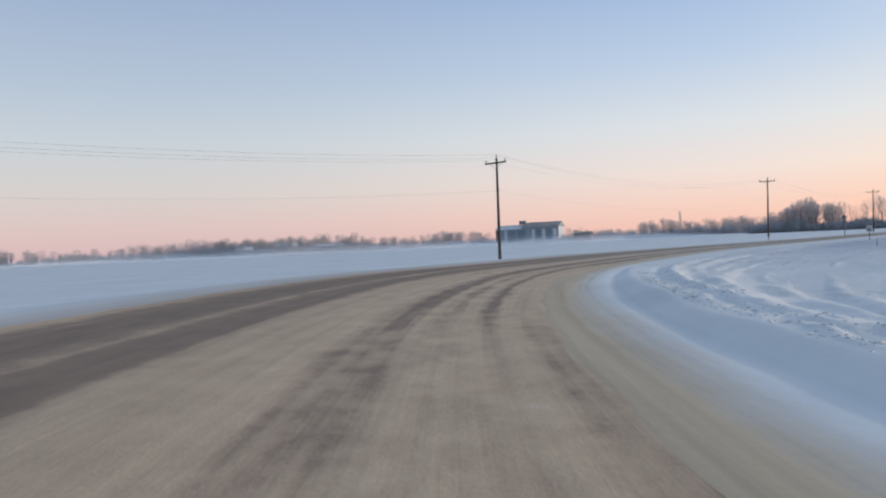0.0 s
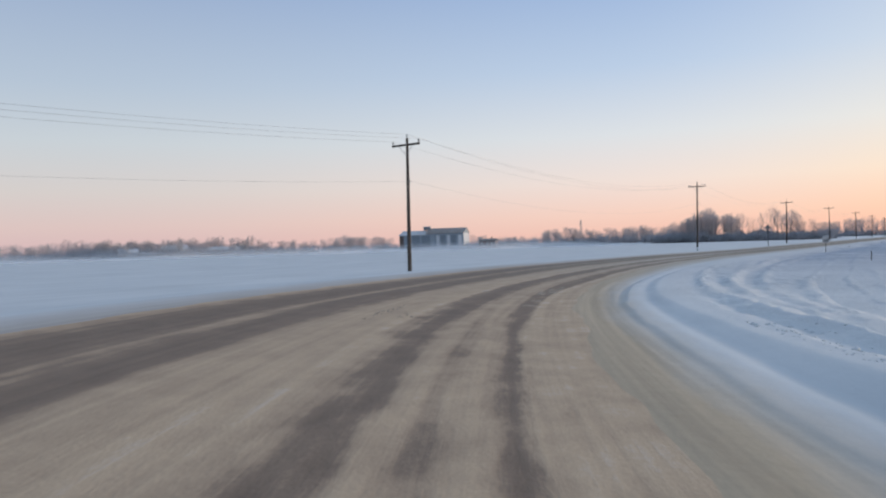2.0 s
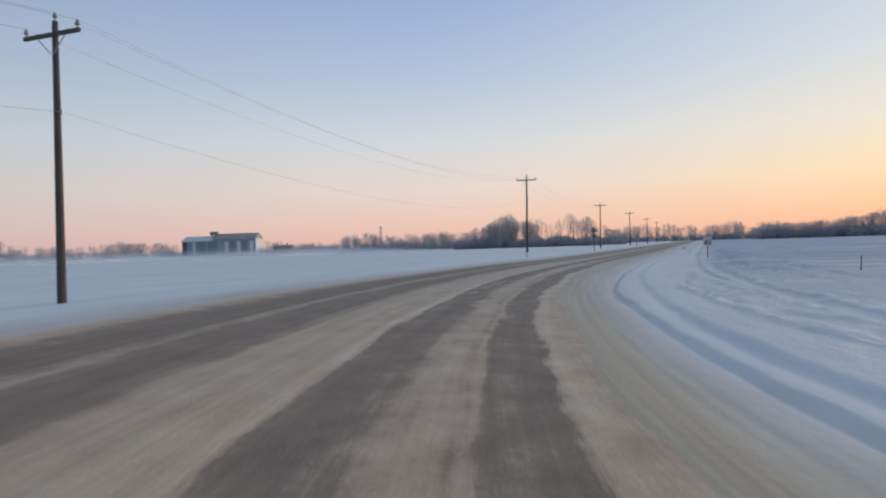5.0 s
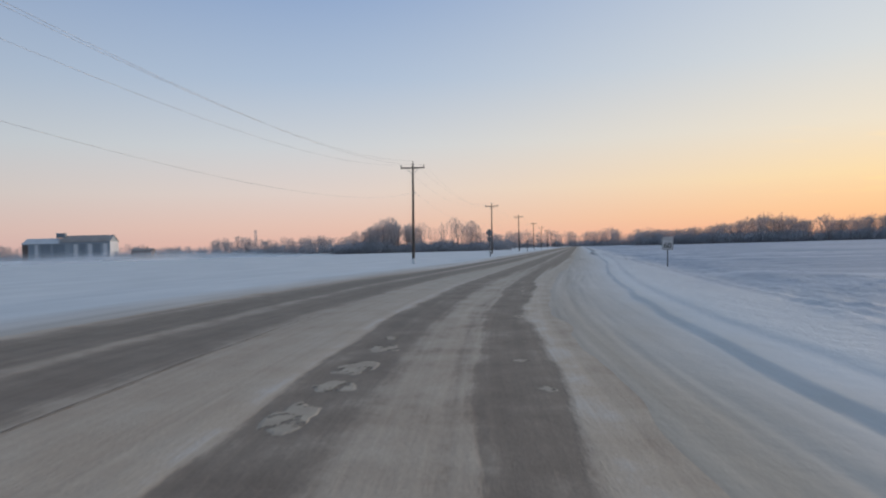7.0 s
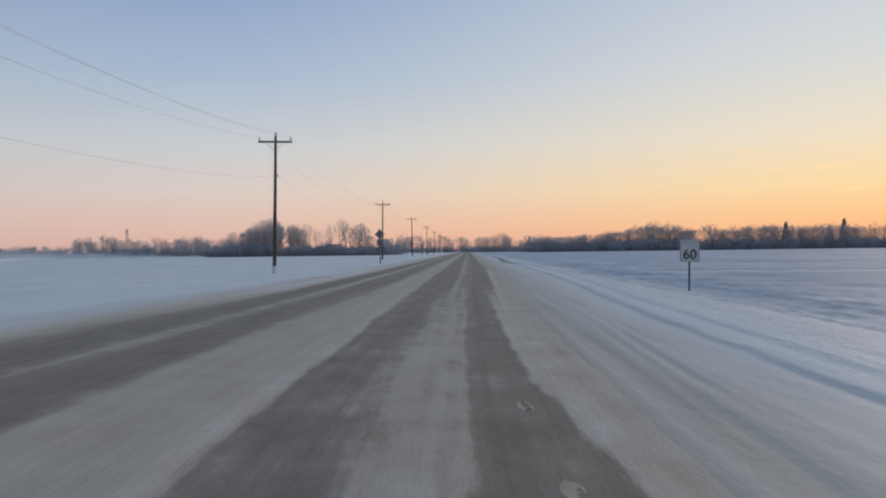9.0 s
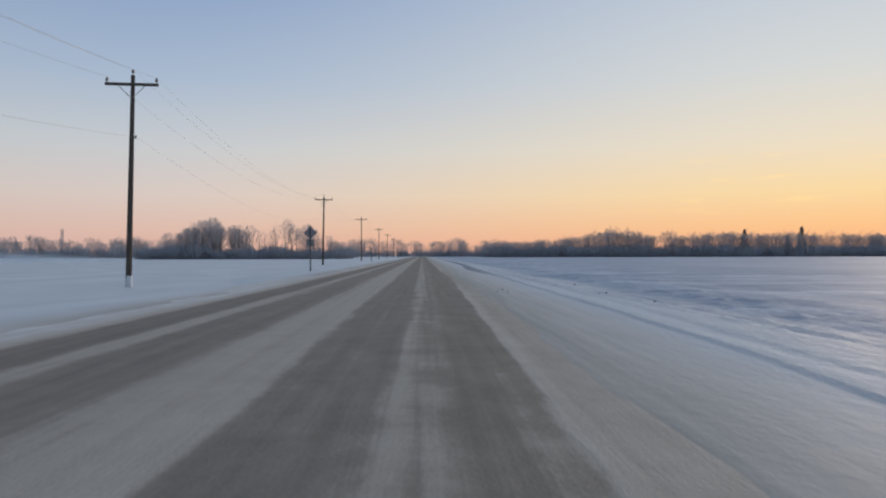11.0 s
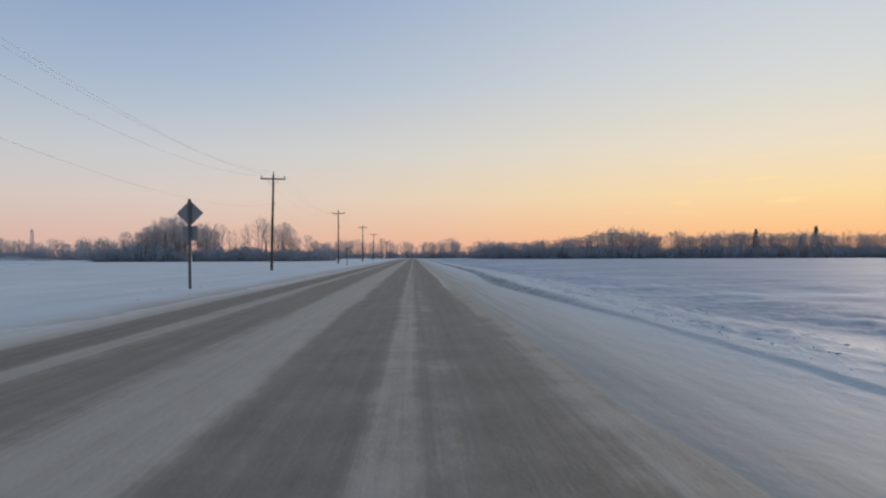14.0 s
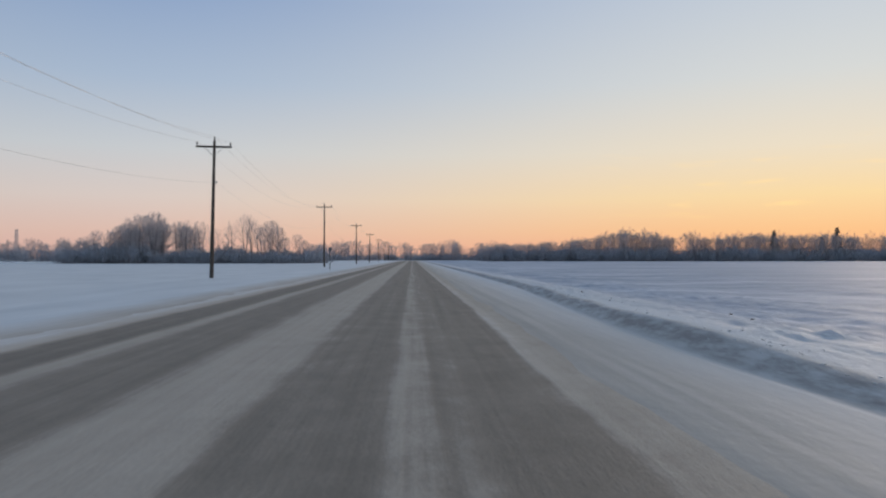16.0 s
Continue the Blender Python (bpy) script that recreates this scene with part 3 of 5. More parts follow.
def verge_height(s, o):
    h = crown_height(s, o)
    lay = -0.12 + 0.06 * vnoise(s * 0.02, o * 0.03, 2) - 0.22 * step(np.abs(o), 26, 39)
    left = step(-o, 8.5, 17)
    right = step(o, 5.0, 8.5)
    h = h * (1 - left) * (1 - right) + lay * left + (lay - 0.11) * right
    # right: thin blown snow over the shoulder, two plough lips with a groove before each, then trodden drifts
    flat = o * 0
    edge = windrow(s) + 0.05 * vnoise(s * 0.3, flat + 3, 3)
    second = np.interp(s, *SECOND_LIP) + 0.07 * vnoise(s * 0.3, flat + 8, 3)
    r, q = o - edge, o - second
    minor = np.interp(s, [18, 31, 45, 60, 77, 88], [1.9, 1.95, 1.95, 1.9, 2.1, 2.5])
    start = np.interp(s, [80, 112], [1.1, 1.6])
    sheet = step(o + 0.2 * vnoise(s * 0.35, flat + 44, 3), start, start + 0.4)
    cover = -0.018 + 0.026 * sheet + 0.02 * step(o, 1.7, 2.4) + 0.010 * vnoise(s * 0.5, o * 1.3, 4) * step(o, 1.6, 2.4)
    for off, deep in ((0, 0.018), (0.17, 0.012), (-0.24, 0.010)):
        cover = cover - deep * np.exp(-((o - minor - off) / 0.06) ** 2) * step(s, 12, 22) * (1 - step(s, 84, 96)) * (0.6 + vnoise(s * 0.3, s * 0 + 30 + 7 * off, 2))
    wide = np.interp(s, *FIRST_WIDE)
    rise = np.interp(s, *FIRST_RISE) * (0.9 + 0.35 * vnoise(s * 0.35, flat + 1, 3))
    ragged = 0.09 * vnoise(s * 0.9, flat, 4)
    lip = rise * step(r, ragged, ragged + wide) * (1 - 0.45 * step(r, wide + 0.1, wide + 2.4))
    groove = -0.5 * rise * (1 - 0.8 * step(s, 70, 80) * (1 - step(s, 138, 146))) * np.exp(-((r + 0.05) / 0.08) ** 2)
    wide2 = np.interp(s, *SECOND_WIDE)
    rise2 = np.interp(s, *SECOND_RISE) * (0.9 + 0.4 * vnoise(s * 0.33, flat + 14, 3))
    lip2 = rise2 * step(q, 0, wide2) * (1 - 0.6 * step(q, wide2 + 0.3, wide2 + 3.5))
    groove2 = -0.3 * rise2 * np.exp(-((q + 0.02) / 0.14) ** 2)
    z = o - np.interp(s, *LUMPS_FROM) - 0.15 * vnoise(s * 0.4, flat + 19, 3)
    field = -0.03 * step(z, 1.0, 5)
    wave = o + 0.35 * vnoise(s * 0.07, flat + 27, 3)
    field = field + step(s, 70, 85) * (0.09 * step(wave, 7.2, 9.6) * (1 - step(wave, 10.0, 14)) - 0.03 * np.exp(-((wave - 6.9) / 0.5) ** 2))
    swell = step(z, 0.2, 3) * 0.10 * vnoise(s * 0.10 + o * 0.05, o * 0.45, 3, 0.5)
    crust_or_dim = np.maximum(0, vnoise(s * 0.35 + 60, o * 0.5 + 11, 3) + 0.25)
    lumps = step(z, 0.0, 0.45) * ((0.05 + 0.07 * crust_or_dim) * (1 - 0.6 * step(z, 3, 9)) * vnoise(s * 1.5, o * 2.6, 4, 0.62)
                                  + 0.05 * np.maximum(0, vnoise(s * 2.9 + 40, o * 3.7, 3)) * (1 - step(z, 2.5, 6)))
    tracks = 0.0
    for k, (ss, oo, deep, wd) in enumerate(RUTS):
        centre = np.interp(s, ss, oo) + 0.10 * vnoise(s * 0.22, s * 0 + k, 3)
        fade = step(s, ss[0] - 12, ss[0]) * (1 - step(s, ss[-1], ss[-1] + 25))
        tracks = tracks + deep * fade * (0.75 + 0.5 * vnoise(s * 0.3, s * 0 + 5 + k, 3)) * rut(o - centre, wd)
    tracks = tracks * step(z, 0.0, 0.5)
    right_part = step(o, -1, 1)
    h_right = cover + lip + groove + lip2 + groove2 + field + swell + lumps + tracks
    h_right = np.maximum(h_right, -0.018 + 0.024 * sheet)
    # left: a soft low bank and an almost smooth field
    e = -o - np.interp(s, [0, 60, 100, 120], [6.9, 6.9, 6.8, 6.2]) - 0.25 * vnoise(s * 0.1, o * 0 + 9, 3)
    h_left = -0.05 + 0.06 * step(e, -0.9, 0.5) + 0.03 * np.exp(-((e - 1.3) / 0.8) ** 2) + 0.05 * step(e, 0.3, 4) * vnoise(s * 0.08, o * 0.35, 4) + 0.012 * vnoise(s * 0.9, o * 1.3, 3)
    h_left = h_left - 0.29 * np.exp(-((o + 13.5) ** 2 + (s - 127.15) ** 2) / 36) - 0.2 * np.exp(-((o + 13.5) / 4) ** 2) * step(s, 98, 120) * (1 - step(s, 160, 185))
    return h + right_part * h_right + (1 - right_part) * h_left


def strip(name, s_list, o_list, height, material, label, category):
    S, O = np.meshgrid(s_list, o_list, indexing="ij")
    X, Y = at(S, O)
    Z = height(S, O)
    n, k = S.shape
    idx = np.arange(n * k).reshape(n, k)
    faces = np.stack([idx[:-1, :-1], idx[:-1, 1:], idx[1:, 1:], idx[1:, :-1]], -1).reshape(-1, 4)
    uv = np.stack([O.ravel(), S.ravel()], 1)
    ob = new(name, mesh_of(name, np.stack([X.ravel(), Y.ravel(), Z.ravel()], 1), faces, material, uv))
    return tagged(ob, label, category, kind="structure")


def spaced(a, b, first, growth, limit):
    out, d = [a], first
    while out[-1] < b:
        out.append(out[-1] + d)
        d = min(d * growth, limit)
    return np.array(out)


ALONG = np.concatenate([np.arange(-45, -6, 1.0), np.arange(-6, 175, 0.22), spaced(175, 560, 0.3, 1.03, 6)])
strip("road", ALONG, np.arange(-7.6, 3.61, 0.28), lambda s, o: crown_height(s, o) + 0.006 * vnoise(s * 0.6, o * 2.5, 3), ROAD,
      "two-lane asphalt road with bare wheel tracks between bands of sanded packed snow", "road")
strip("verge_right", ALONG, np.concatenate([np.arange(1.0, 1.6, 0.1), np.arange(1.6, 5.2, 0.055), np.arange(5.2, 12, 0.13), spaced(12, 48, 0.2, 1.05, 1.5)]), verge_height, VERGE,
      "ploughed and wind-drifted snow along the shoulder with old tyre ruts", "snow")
strip("verge_left", ALONG, -np.concatenate([np.arange(6.0, 12, 0.4), spaced(12, 40, 0.5, 1.08, 3)])[::-1], verge_height, VERGE,
      "smooth snow bank between the road and the open field", "snow")


def ground():
    r = np.concatenate([np.linspace(-4000, -600, 18), np.linspace(-560, 560, 113), np.linspace(600, 4000, 18)])
    X, Y = np.meshgrid(r, r, indexing="ij")
    Z = -0.22 + 0.05 * vnoise(X * 0.01, Y * 0.01, 3)
    n = len(r)
    idx = np.arange(n * n).reshape(n, n)
    f = np.stack([idx[:-1, :-1], idx[1:, :-1], idx[1:, 1:], idx[:-1, 1:]], -1).reshape(-1, 4)
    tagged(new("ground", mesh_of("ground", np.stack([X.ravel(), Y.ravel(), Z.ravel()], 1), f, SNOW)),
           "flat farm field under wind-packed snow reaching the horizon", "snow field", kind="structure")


ground()


# power line -------------------------------------------------------------------
POLES = [  # foot x, y, z, height, lean x
    (-22.0, -112.0, 0.0, 9.3, 0.0), (-12.1, -44.1, 0.03, 8.75, 0.1), (-13.58, 25.85, -0.4, 9.95, 0.2), (-13.78, 93.25, -0.05, 9.35, 0.17), (-13.84, 157.9, -0.05, 9.75, 0.0),
    (-13.7, 222.0, -0.1, 9.75, 0.0), (-14.3, 285.6, -0.1, 9.65, 0.25), (-14.2, 349, -0.1, 9.5, 0.0), (-14.2, 413, -0.1, 9.5, 0.0), (-14.2, 477, -0.1, 9.5, 0.0)]


def utility_pole(x, y, z, height, lean, yaw):
    """Yaw turns the crossarm, which lies along the pole's own x."""
    top = height
    p = thing("utility_pole", "weathered wooden utility pole with one crossarm standing in snow", "utility pole", "poles along the road")
    shaft, ring, rings = bmesh.new(), [], 9
    for k in range(rings + 1):
        r, h = 0.145 - 0.055 * k / rings, -0.4 + (top + 0.4) * k / rings
        ring.append([shaft.verts.new((r * math.cos(c * math.pi / 6), r * math.sin(c * math.pi / 6), h)) for c in range(12)])
    for lo, hi in zip(ring, ring[1:]):
        for c in range(12):
            shaft.faces.new((lo[c], lo[(c + 1) % 12], hi[(c + 1) % 12], hi[c]))
    shaft.faces.new(ring[-1])
    part("shaft", smooth(shaft), POLE_WOOD, p)
    part("crossarm", box(0, -0.14, top - 0.45, 2.42, 0.10, 0.13, 0.012), ARM_WOOD, p)
    for sx in (-1, 1):
        part("brace", rod((sx * 0.62, -0.15, top - 0.50), (sx * 0.05, -0.12, top - 1.05), 0.018, 0.018, 6), STEEL, p, "thin steel crossarm brace")
        ins = rod((sx * 1.12, -0.14, top - 0.40), (sx * 1.12, -0.14, top - 0.27), 0.02, 0.02, 8)
        rod((sx * 1.12, -0.14, top - 0.30), (sx * 1.12, -0.14, top - 0.22), 0.075, 0.06, 12, ins)
        rod((sx * 1.12, -0.14, top - 0.22), (sx * 1.12, -0.14, top - 0.14), 0.05, 0.035, 12, ins)
        part("insulator", smooth(ins), PORCELAIN, p, "grey porcelain pin insulator")
    ins = rod((0, 0, top), (0, 0, top + 0.13), 0.022, 0.022, 8)
    rod((0, 0, top + 0.12), (0, 0, top + 0.20), 0.075, 0.06, 12, ins)
    rod((0, 0, top + 0.20), (0, 0, top + 0.27), 0.05, 0.035, 12, ins)
    part("insulator", smooth(ins), PORCELAIN, p, "grey porcelain pin insulator")
    br = box(0.14, 0, top - 2.85, 0.16, 0.05, 0.10, 0.01)
    rod((0.20, 0, top - 2.92), (0.20, 0, top - 2.76), 0.045, 0.045, 10, br)
    part("neutral_bracket", br, STEEL, p, "small steel bracket with a spool insulator")
    p.matrix_world = pose(x, y, z, 0, math.degrees(math.atan2(lean, height)), yaw)
    return p


POLE_OBS = []
for k, (x, y, z, h, lean) in enumerate(POLES):
    a, b = POLES[max(k - 1, 0)], POLES[min(k + 1, len(POLES) - 1)]
    yaw = math.degrees(math.atan2(b[1] - a[1], b[0] - a[0])) - 90
    POLE_OBS.append((utility_pole(x, y, z, h, lean, yaw), h))
    if k == 2:
        part("snow_crust", smooth(rod((0.02, -0.06, -0.1), (0.03, -0.03, 0.72), 0.20, 0.125, 12)), SNOW, POLE_OBS[-1][0], "wind-blown snow frozen round the foot")


def wire_mesh(a, b, sag, radius, n=40):
    pts = [a.lerp(b, k / n) - Vector((0, 0, 4 * sag * (k / n) * (1 - k / n))) for k in range(n + 1)]
    side = (b - a).cross(Vector((0, 0, 1))).normalized()
    v, f = [], []
    for q in pts:
        for c in range(4):
            v.append(q + radius * (math.cos(c * math.pi / 2) * side + math.sin(c * math.pi / 2) * Vector((0, 0, 1))))
    for k in range(n):
        for c in range(4):
            d = (c + 1) % 4
            f.append((4 * k + c, 4 * k + d, 4 * k + 4 + d, 4 * k + 4 + c))
    return mesh_of("overhead_wire", [tuple(q) for q in v], f, WIRE)


for n, ((p, hp), (q, hq)) in enumerate(zip(POLE_OBS, POLE_OBS[1:])):
    slack = 1.1 if n == 0 else 1.85
    for dx, dy, dz, sag in ((-1.12, -0.14, -0.13, slack), (0, 0, 0.27, slack), (1.12, -0.14, -0.13, slack + 0.06), (0.20, 0.05, -2.84, slack)):
        a, b = p.matrix_world @ Vector((dx, dy, hp + dz)), q.matrix_world @ Vector((dx, dy, hq + dz))
        tagged(new("overhead_wire", wire_mesh(a, b, sag, 0.0062 if dz > -1 else 0.005)), "thin overhead power wire sagging between two wooden poles", "power wire", "wires of the power line")


# road signs ---------------------------------------------------------------------
def plate(w, h, thick, radius, spin=0.0):
    """An upright plate in the xz plane with rounded corners, about its middle."""
    bm = bmesh.new()
    out = []
    for cx, cz, a0 in ((w / 2 - radius, h / 2 - radius, 0), (-w / 2 + radius, h / 2 - radius, 90), (-w / 2 + radius, -h / 2 + radius, 180), (w / 2 - radius, -h / 2 + radius, 270)):
        for k in range(5):
            a = radians(a0 + 22.5 * k)
            out.append((cx + radius * math.cos(a), cz + radius * math.sin(a)))
    c, s = math.cos(radians(spin)), math.sin(radians(spin))
    face = bm.faces.new([bm.verts.new((c * x - s * z, 0, s * x + c * z)) for x, z in out])
    bmesh.ops.translate(bm, verts=bm.verts, vec=(0, -thick / 2, 0))
    ext = bmesh.ops.extrude_face_region(bm, geom=[face])
    bmesh.ops.translate(bm, verts=[v for v in ext["geom"] if isinstance(v, bmesh.types.BMVert)], vec=(0, thick, 0))
    bmesh.ops.recalc_face_normals(bm, faces=bm.faces)
    return bm


def moved(bm, x, y, z):
    bmesh.ops.translate(bm, verts=bm.verts, vec=(x, y, z))
    return bm


def text_bm(body, size):
    cu = bpy.data.curves.new("digits", "FONT")
    cu.body, cu.size, cu.align_x, cu.align_y, cu.extrude = body, size, "CENTER", "CENTER", 0.002
    cu.offset = 0.006
    ob = bpy.data.objects.new("digits", cu)
    scene.collection.objects.link(ob)
    bpy.context.view_layer.update()
    me = ob.evaluated_get(bpy.context.evaluated_depsgraph_get()).to_mesh()
    bm = bmesh.new()
    bm.from_mesh(me)
    bpy.data.objects.remove(ob)
    bpy.data.curves.remove(cu)
    bmesh.ops.rotate(bm, verts=bm.verts, cent=(0, 0, 0), matrix=Matrix.Rotation(radians(90), 3, "X"))
    return bm


def speed_sign():
    t = thing("speed_limit_sign", "white rectangular 60 speed limit sign on a steel post", "road sign")
    part("post", box(0, 0.035, 0.55, 0.055, 0.035, 2.3, 0.004), POST_GREY, t, "dark grey steel post")
    panel = part("panel", moved(plate(0.60, 0.70, 0.006, 0.04), 0, 0, 1.40), SIGN_WHITE, t, "white sign panel with a thin dark border")
    rim = plate(0.565, 0.665, 0.003, 0.035)
    part("border", moved(rim, 0, -0.0045, 1.40), SIGN_BLACK, panel)
    part("face", moved(plate(0.545, 0.645, 0.003, 0.03), 0, -0.0075, 1.40), SIGN_WHITE, panel)
    part("digits", moved(text_bm("60", 0.42), 0, -0.0115, 1.27), SIGN_BLACK, panel, "black numerals 60")
    part("legend", box(0, -0.0105, 1.635, 0.42, 0.003, 0.055), SIGN_GREY, panel, "faded dark bar of small writing")
    for dz in (-0.2, 0.2):
        part("bolt", rod((0, -0.014, 1.40 + dz), (0, -0.008, 1.40 + dz), 0.012, 0.012, 8), STEEL, panel)
    t.matrix_world = pose(6.99, -2.82, -0.24, 0, 1.2, -4)


def diamond_sign():
    t = thing("warning_sign", "diamond warning sign with square tab, bare grey back, on wooden post", "road sign")
    part("post", box(0, -0.07, 1.595, 0.115, 0.115, 4.19, 0.012), POST_GREY, t, "weathered dark square timber post")
    part("snow_crust", box(0.062, -0.07, 0.65, 0.02, 0.09, 1.3, 0.008), SNOW, t, "wind-blown snow frozen along the post")
    d = part("diamond_panel", moved(plate(0.76, 0.76, 0.006, 0.05, 45), 0, 0, 3.12), SIGN_BACK, t, "grey aluminium back of a diamond panel")
    tab = part("tab_panel", moved(plate(0.60, 0.60, 0.006, 0.03), 0, 0, 2.29), SIGN_BACK, t, "grey aluminium back of a square tab")
    for par, zs in ((d, (2.84, 3.40)), (tab, (2.11, 2.47))):
        for z in zs:
            part("bolt", rod((0, -0.175, z), (0, -0.14, z), 0.014, 0.014, 8), STEEL, par)
    t.matrix_world = pose(-9.12, 51.48, -0.06, 0, -0.6, 2)


def marker_sign():
    t = thing("marker_post", "thin dark roadside marker post with a narrow plate", "marker post")
    part("post", box(0, 0, 1.1, 0.09, 0.07, 2.9, 0.006), POST_GREY, t)
    part("plate", moved(plate(0.30, 0.45, 0.006, 0.03), 0, 0.05, 2.35), SIGN_BACK, t, "dark back of a narrow plate")
    t.matrix_world = pose(-9.4, 126.0, -0.05, 0, 0, 3)


def field_stake():
    t = thing("field_stake", "thin weathered stake standing in the snowy field", "stake")
    part("stake", rod((0, 0, -0.3), (0, 0, 0.68), 0.026, 0.02, 8), POLE_WOOD, t)
    t.matrix_world = pose(12.96, -27.0, -0.24, 2, 3, 0)


speed_sign()
diamond_sign()
marker_sign()
field_stake()


# farm buildings -----------------------------------------------------------------
def gable_roof(length, depth, eave, ridge, over, thick):
    """Roof with a ridge along x."""
    bm = bmesh.new()
    for s in (-1, 1):
        run = depth / 2 + over
        drop = eave - over * (ridge - eave) / (depth / 2)
        a = [(-length / 2 - over, 0, ridge), (length / 2 + over, 0, ridge), (length / 2 + over, s * run, drop), (-length / 2 - over, s * run, drop)]
        vs = [bm.verts.new(q) for q in a] + [bm.verts.new((x, y, z + thick)) for x, y, z in a]
        for f in ((0, 1, 2, 3), (7, 6, 5, 4), (0, 4, 5, 1), (1, 5, 6, 2), (2, 6, 7, 3), (3, 7, 4, 0)):
            bm.faces.new([vs[k] for k in f])
    bmesh.ops.recalc_face_normals(bm, faces=bm.faces)
    return bm


def gable_walls(length, depth, eave, ridge):
    bm = bmesh.new()
    prof = [(-depth / 2, -0.5), (depth / 2, -0.5), (depth / 2, eave), (0, ridge), (-depth / 2, eave)]
    ends = [[bm.verts.new((x, y, z)) for y, z in prof] for x in (-length / 2, length / 2)]
    bm.faces.new(ends[0])
    bm.faces.new(ends[1][::-1])
    for k in range(5):
        j = (k + 1) % 5
        bm.faces.new((ends[0][k], ends[1][k], ends[1][j], ends[0][j]))
    bmesh.ops.recalc_face_normals(bm, faces=bm.faces)
    return bm


def barn():
    t = thing("barn", "large pale blue metal barn with frosted roof and white panels", "barn")
    L, D, E, R = 40, 18, 9.3, 12.4
    wall = part("wall", moved(gable_walls(23, D, E, R), 8.5, 0, 0), BARN_WALL, t)
    part("wall", moved(gable_walls(17, D, E - 0.7, R - 1.2), -11.5, 0, 0), BARN_WALL, t, "lower pale blue bay")
    roof = part("roof", moved(gable_roof(22.4, D, E, R, 0.6, 0.18), 8.5, 0, 0), ROOF_DARK, t, "dull brown metal roof dusted with frost")
    part("roof", moved(gable_roof(16.4, D, E - 0.7, R - 1.2, 0.6, 0.18), -11.5, 0, 0), ROOF_SNOW, t, "lower roof white with snow")
    part("cupola", box(-4.2, -1.5, R + 0.2, 4.0, 3.2, 2.0, 0.1), BARN_DARK, roof, "boxy dark roof vent")
    part("cupola_cap", box(-4.2, -1.5, R + 1.3, 4.6, 3.8, 0.2, 0.05), ROOF_SNOW, roof)
    part("gable_end", box(L / 2 + 0.06, 0, 4.6, 0.08, D - 0.4, 9.2), BARN_WHITE, wall, "white gable end cladding")
    part("gable_end", box(-L / 2 - 0.06, 0, 4.6, 0.08, D - 0.4, 9.2), BARN_BROWN, wall, "brown board gable end")
    for x, w, mat, nm, lab in ((-18.6, 2.6, BARN_BROWN, "wall_panel", "dark brown corner panel"), (-13.6, 1.4, BARN_WHITE, "wall_panel", "white wall panel"), (-9.5, 4.6, BARN_DARK, "sliding_door", "dark sliding door"),
                               (-3.4, 5.2, BARN_DARK, "sliding_door", "dark sliding door"), (4.2, 1.8, BARN_WHITE, "wall_panel", "white wall panel"), (7.4, 3.0, BARN_DARK, "sliding_door", "dark sliding door"),
                               (10.8, 1.8, BARN_WHITE, "wall_panel", "white wall panel"), (14.0, 3.2, BARN_DARK, "sliding_door", "dark sliding door"), (17.8, 2.0, BARN_WHITE, "wall_panel", "white wall panel")):
        part(nm, box(x, -D / 2 - 0.06, 4.1, w, 0.1, 8.0, 0.02), mat, wall, lab)
    for k in range(19):
        part("rib", box(-L / 2 + 1 + k * 2.1, -D / 2 - 0.13, 8.55 if k > 7 else 8.2, 0.12, 0.06, 0.7), BARN_WALL, wall)
    t.matrix_world = pose(-245.8, 278.4, 0, 0, 0, 22)
    t.location += Vector((-0.375, 0.927, 0)) * (D / 2)


def house(x, y, yaw, L, D, E, R, roof_mat, label, z=0.0, wall_mat=HOUSE_WALL):
    t = thing("farmhouse", label, "house", "farm buildings")
    wall = part("wall", gable_walls(L, D, E, R), wall_mat, t)
    roof = part("roof", gable_roof(L, D, E, R, 0.4, 0.15), roof_mat, t)
    part("chimney", box(L * 0.2, 0.4, R + 0.3, 0.7, 0.7, 1.6, 0.03), BARN_BROWN, roof)
    for k in range(3):
        w = part("window", box(-L / 3 + k * L / 3, -D / 2 - 0.04, E * 0.55, 1.4, 0.08, 1.2, 0.02), BARN_WHITE, wall)
        part("pane", box(-L / 3 + k * L / 3, -D / 2 - 0.085, E * 0.55, 1.15, 0.02, 0.95), BARN_DARK, w)
    t.matrix_world = pose(x, y, z, 0, 0, yaw)


barn()
house(-222, 306, 20, 10, 8, 4.2, 5.2, ROOF_DARK, "small low farmhouse with a dark brown roof beside the barn", wall_mat=BARN_BROWN)
house(-430, 228, 58, 16, 9, 4.6, 7.4, ROOF_SNOW, "pale farmhouse with a snow-covered roof among trees")
house(-445, 202, 60, 12, 8, 3.4, 5.6, ROOF_SNOW, "low pale outbuilding with a snow-covered roof")
house(-408, 252, 55, 20, 9, 3.6, 5.4, ROOF_SNOW, "long low shed with a snow-covered roof")


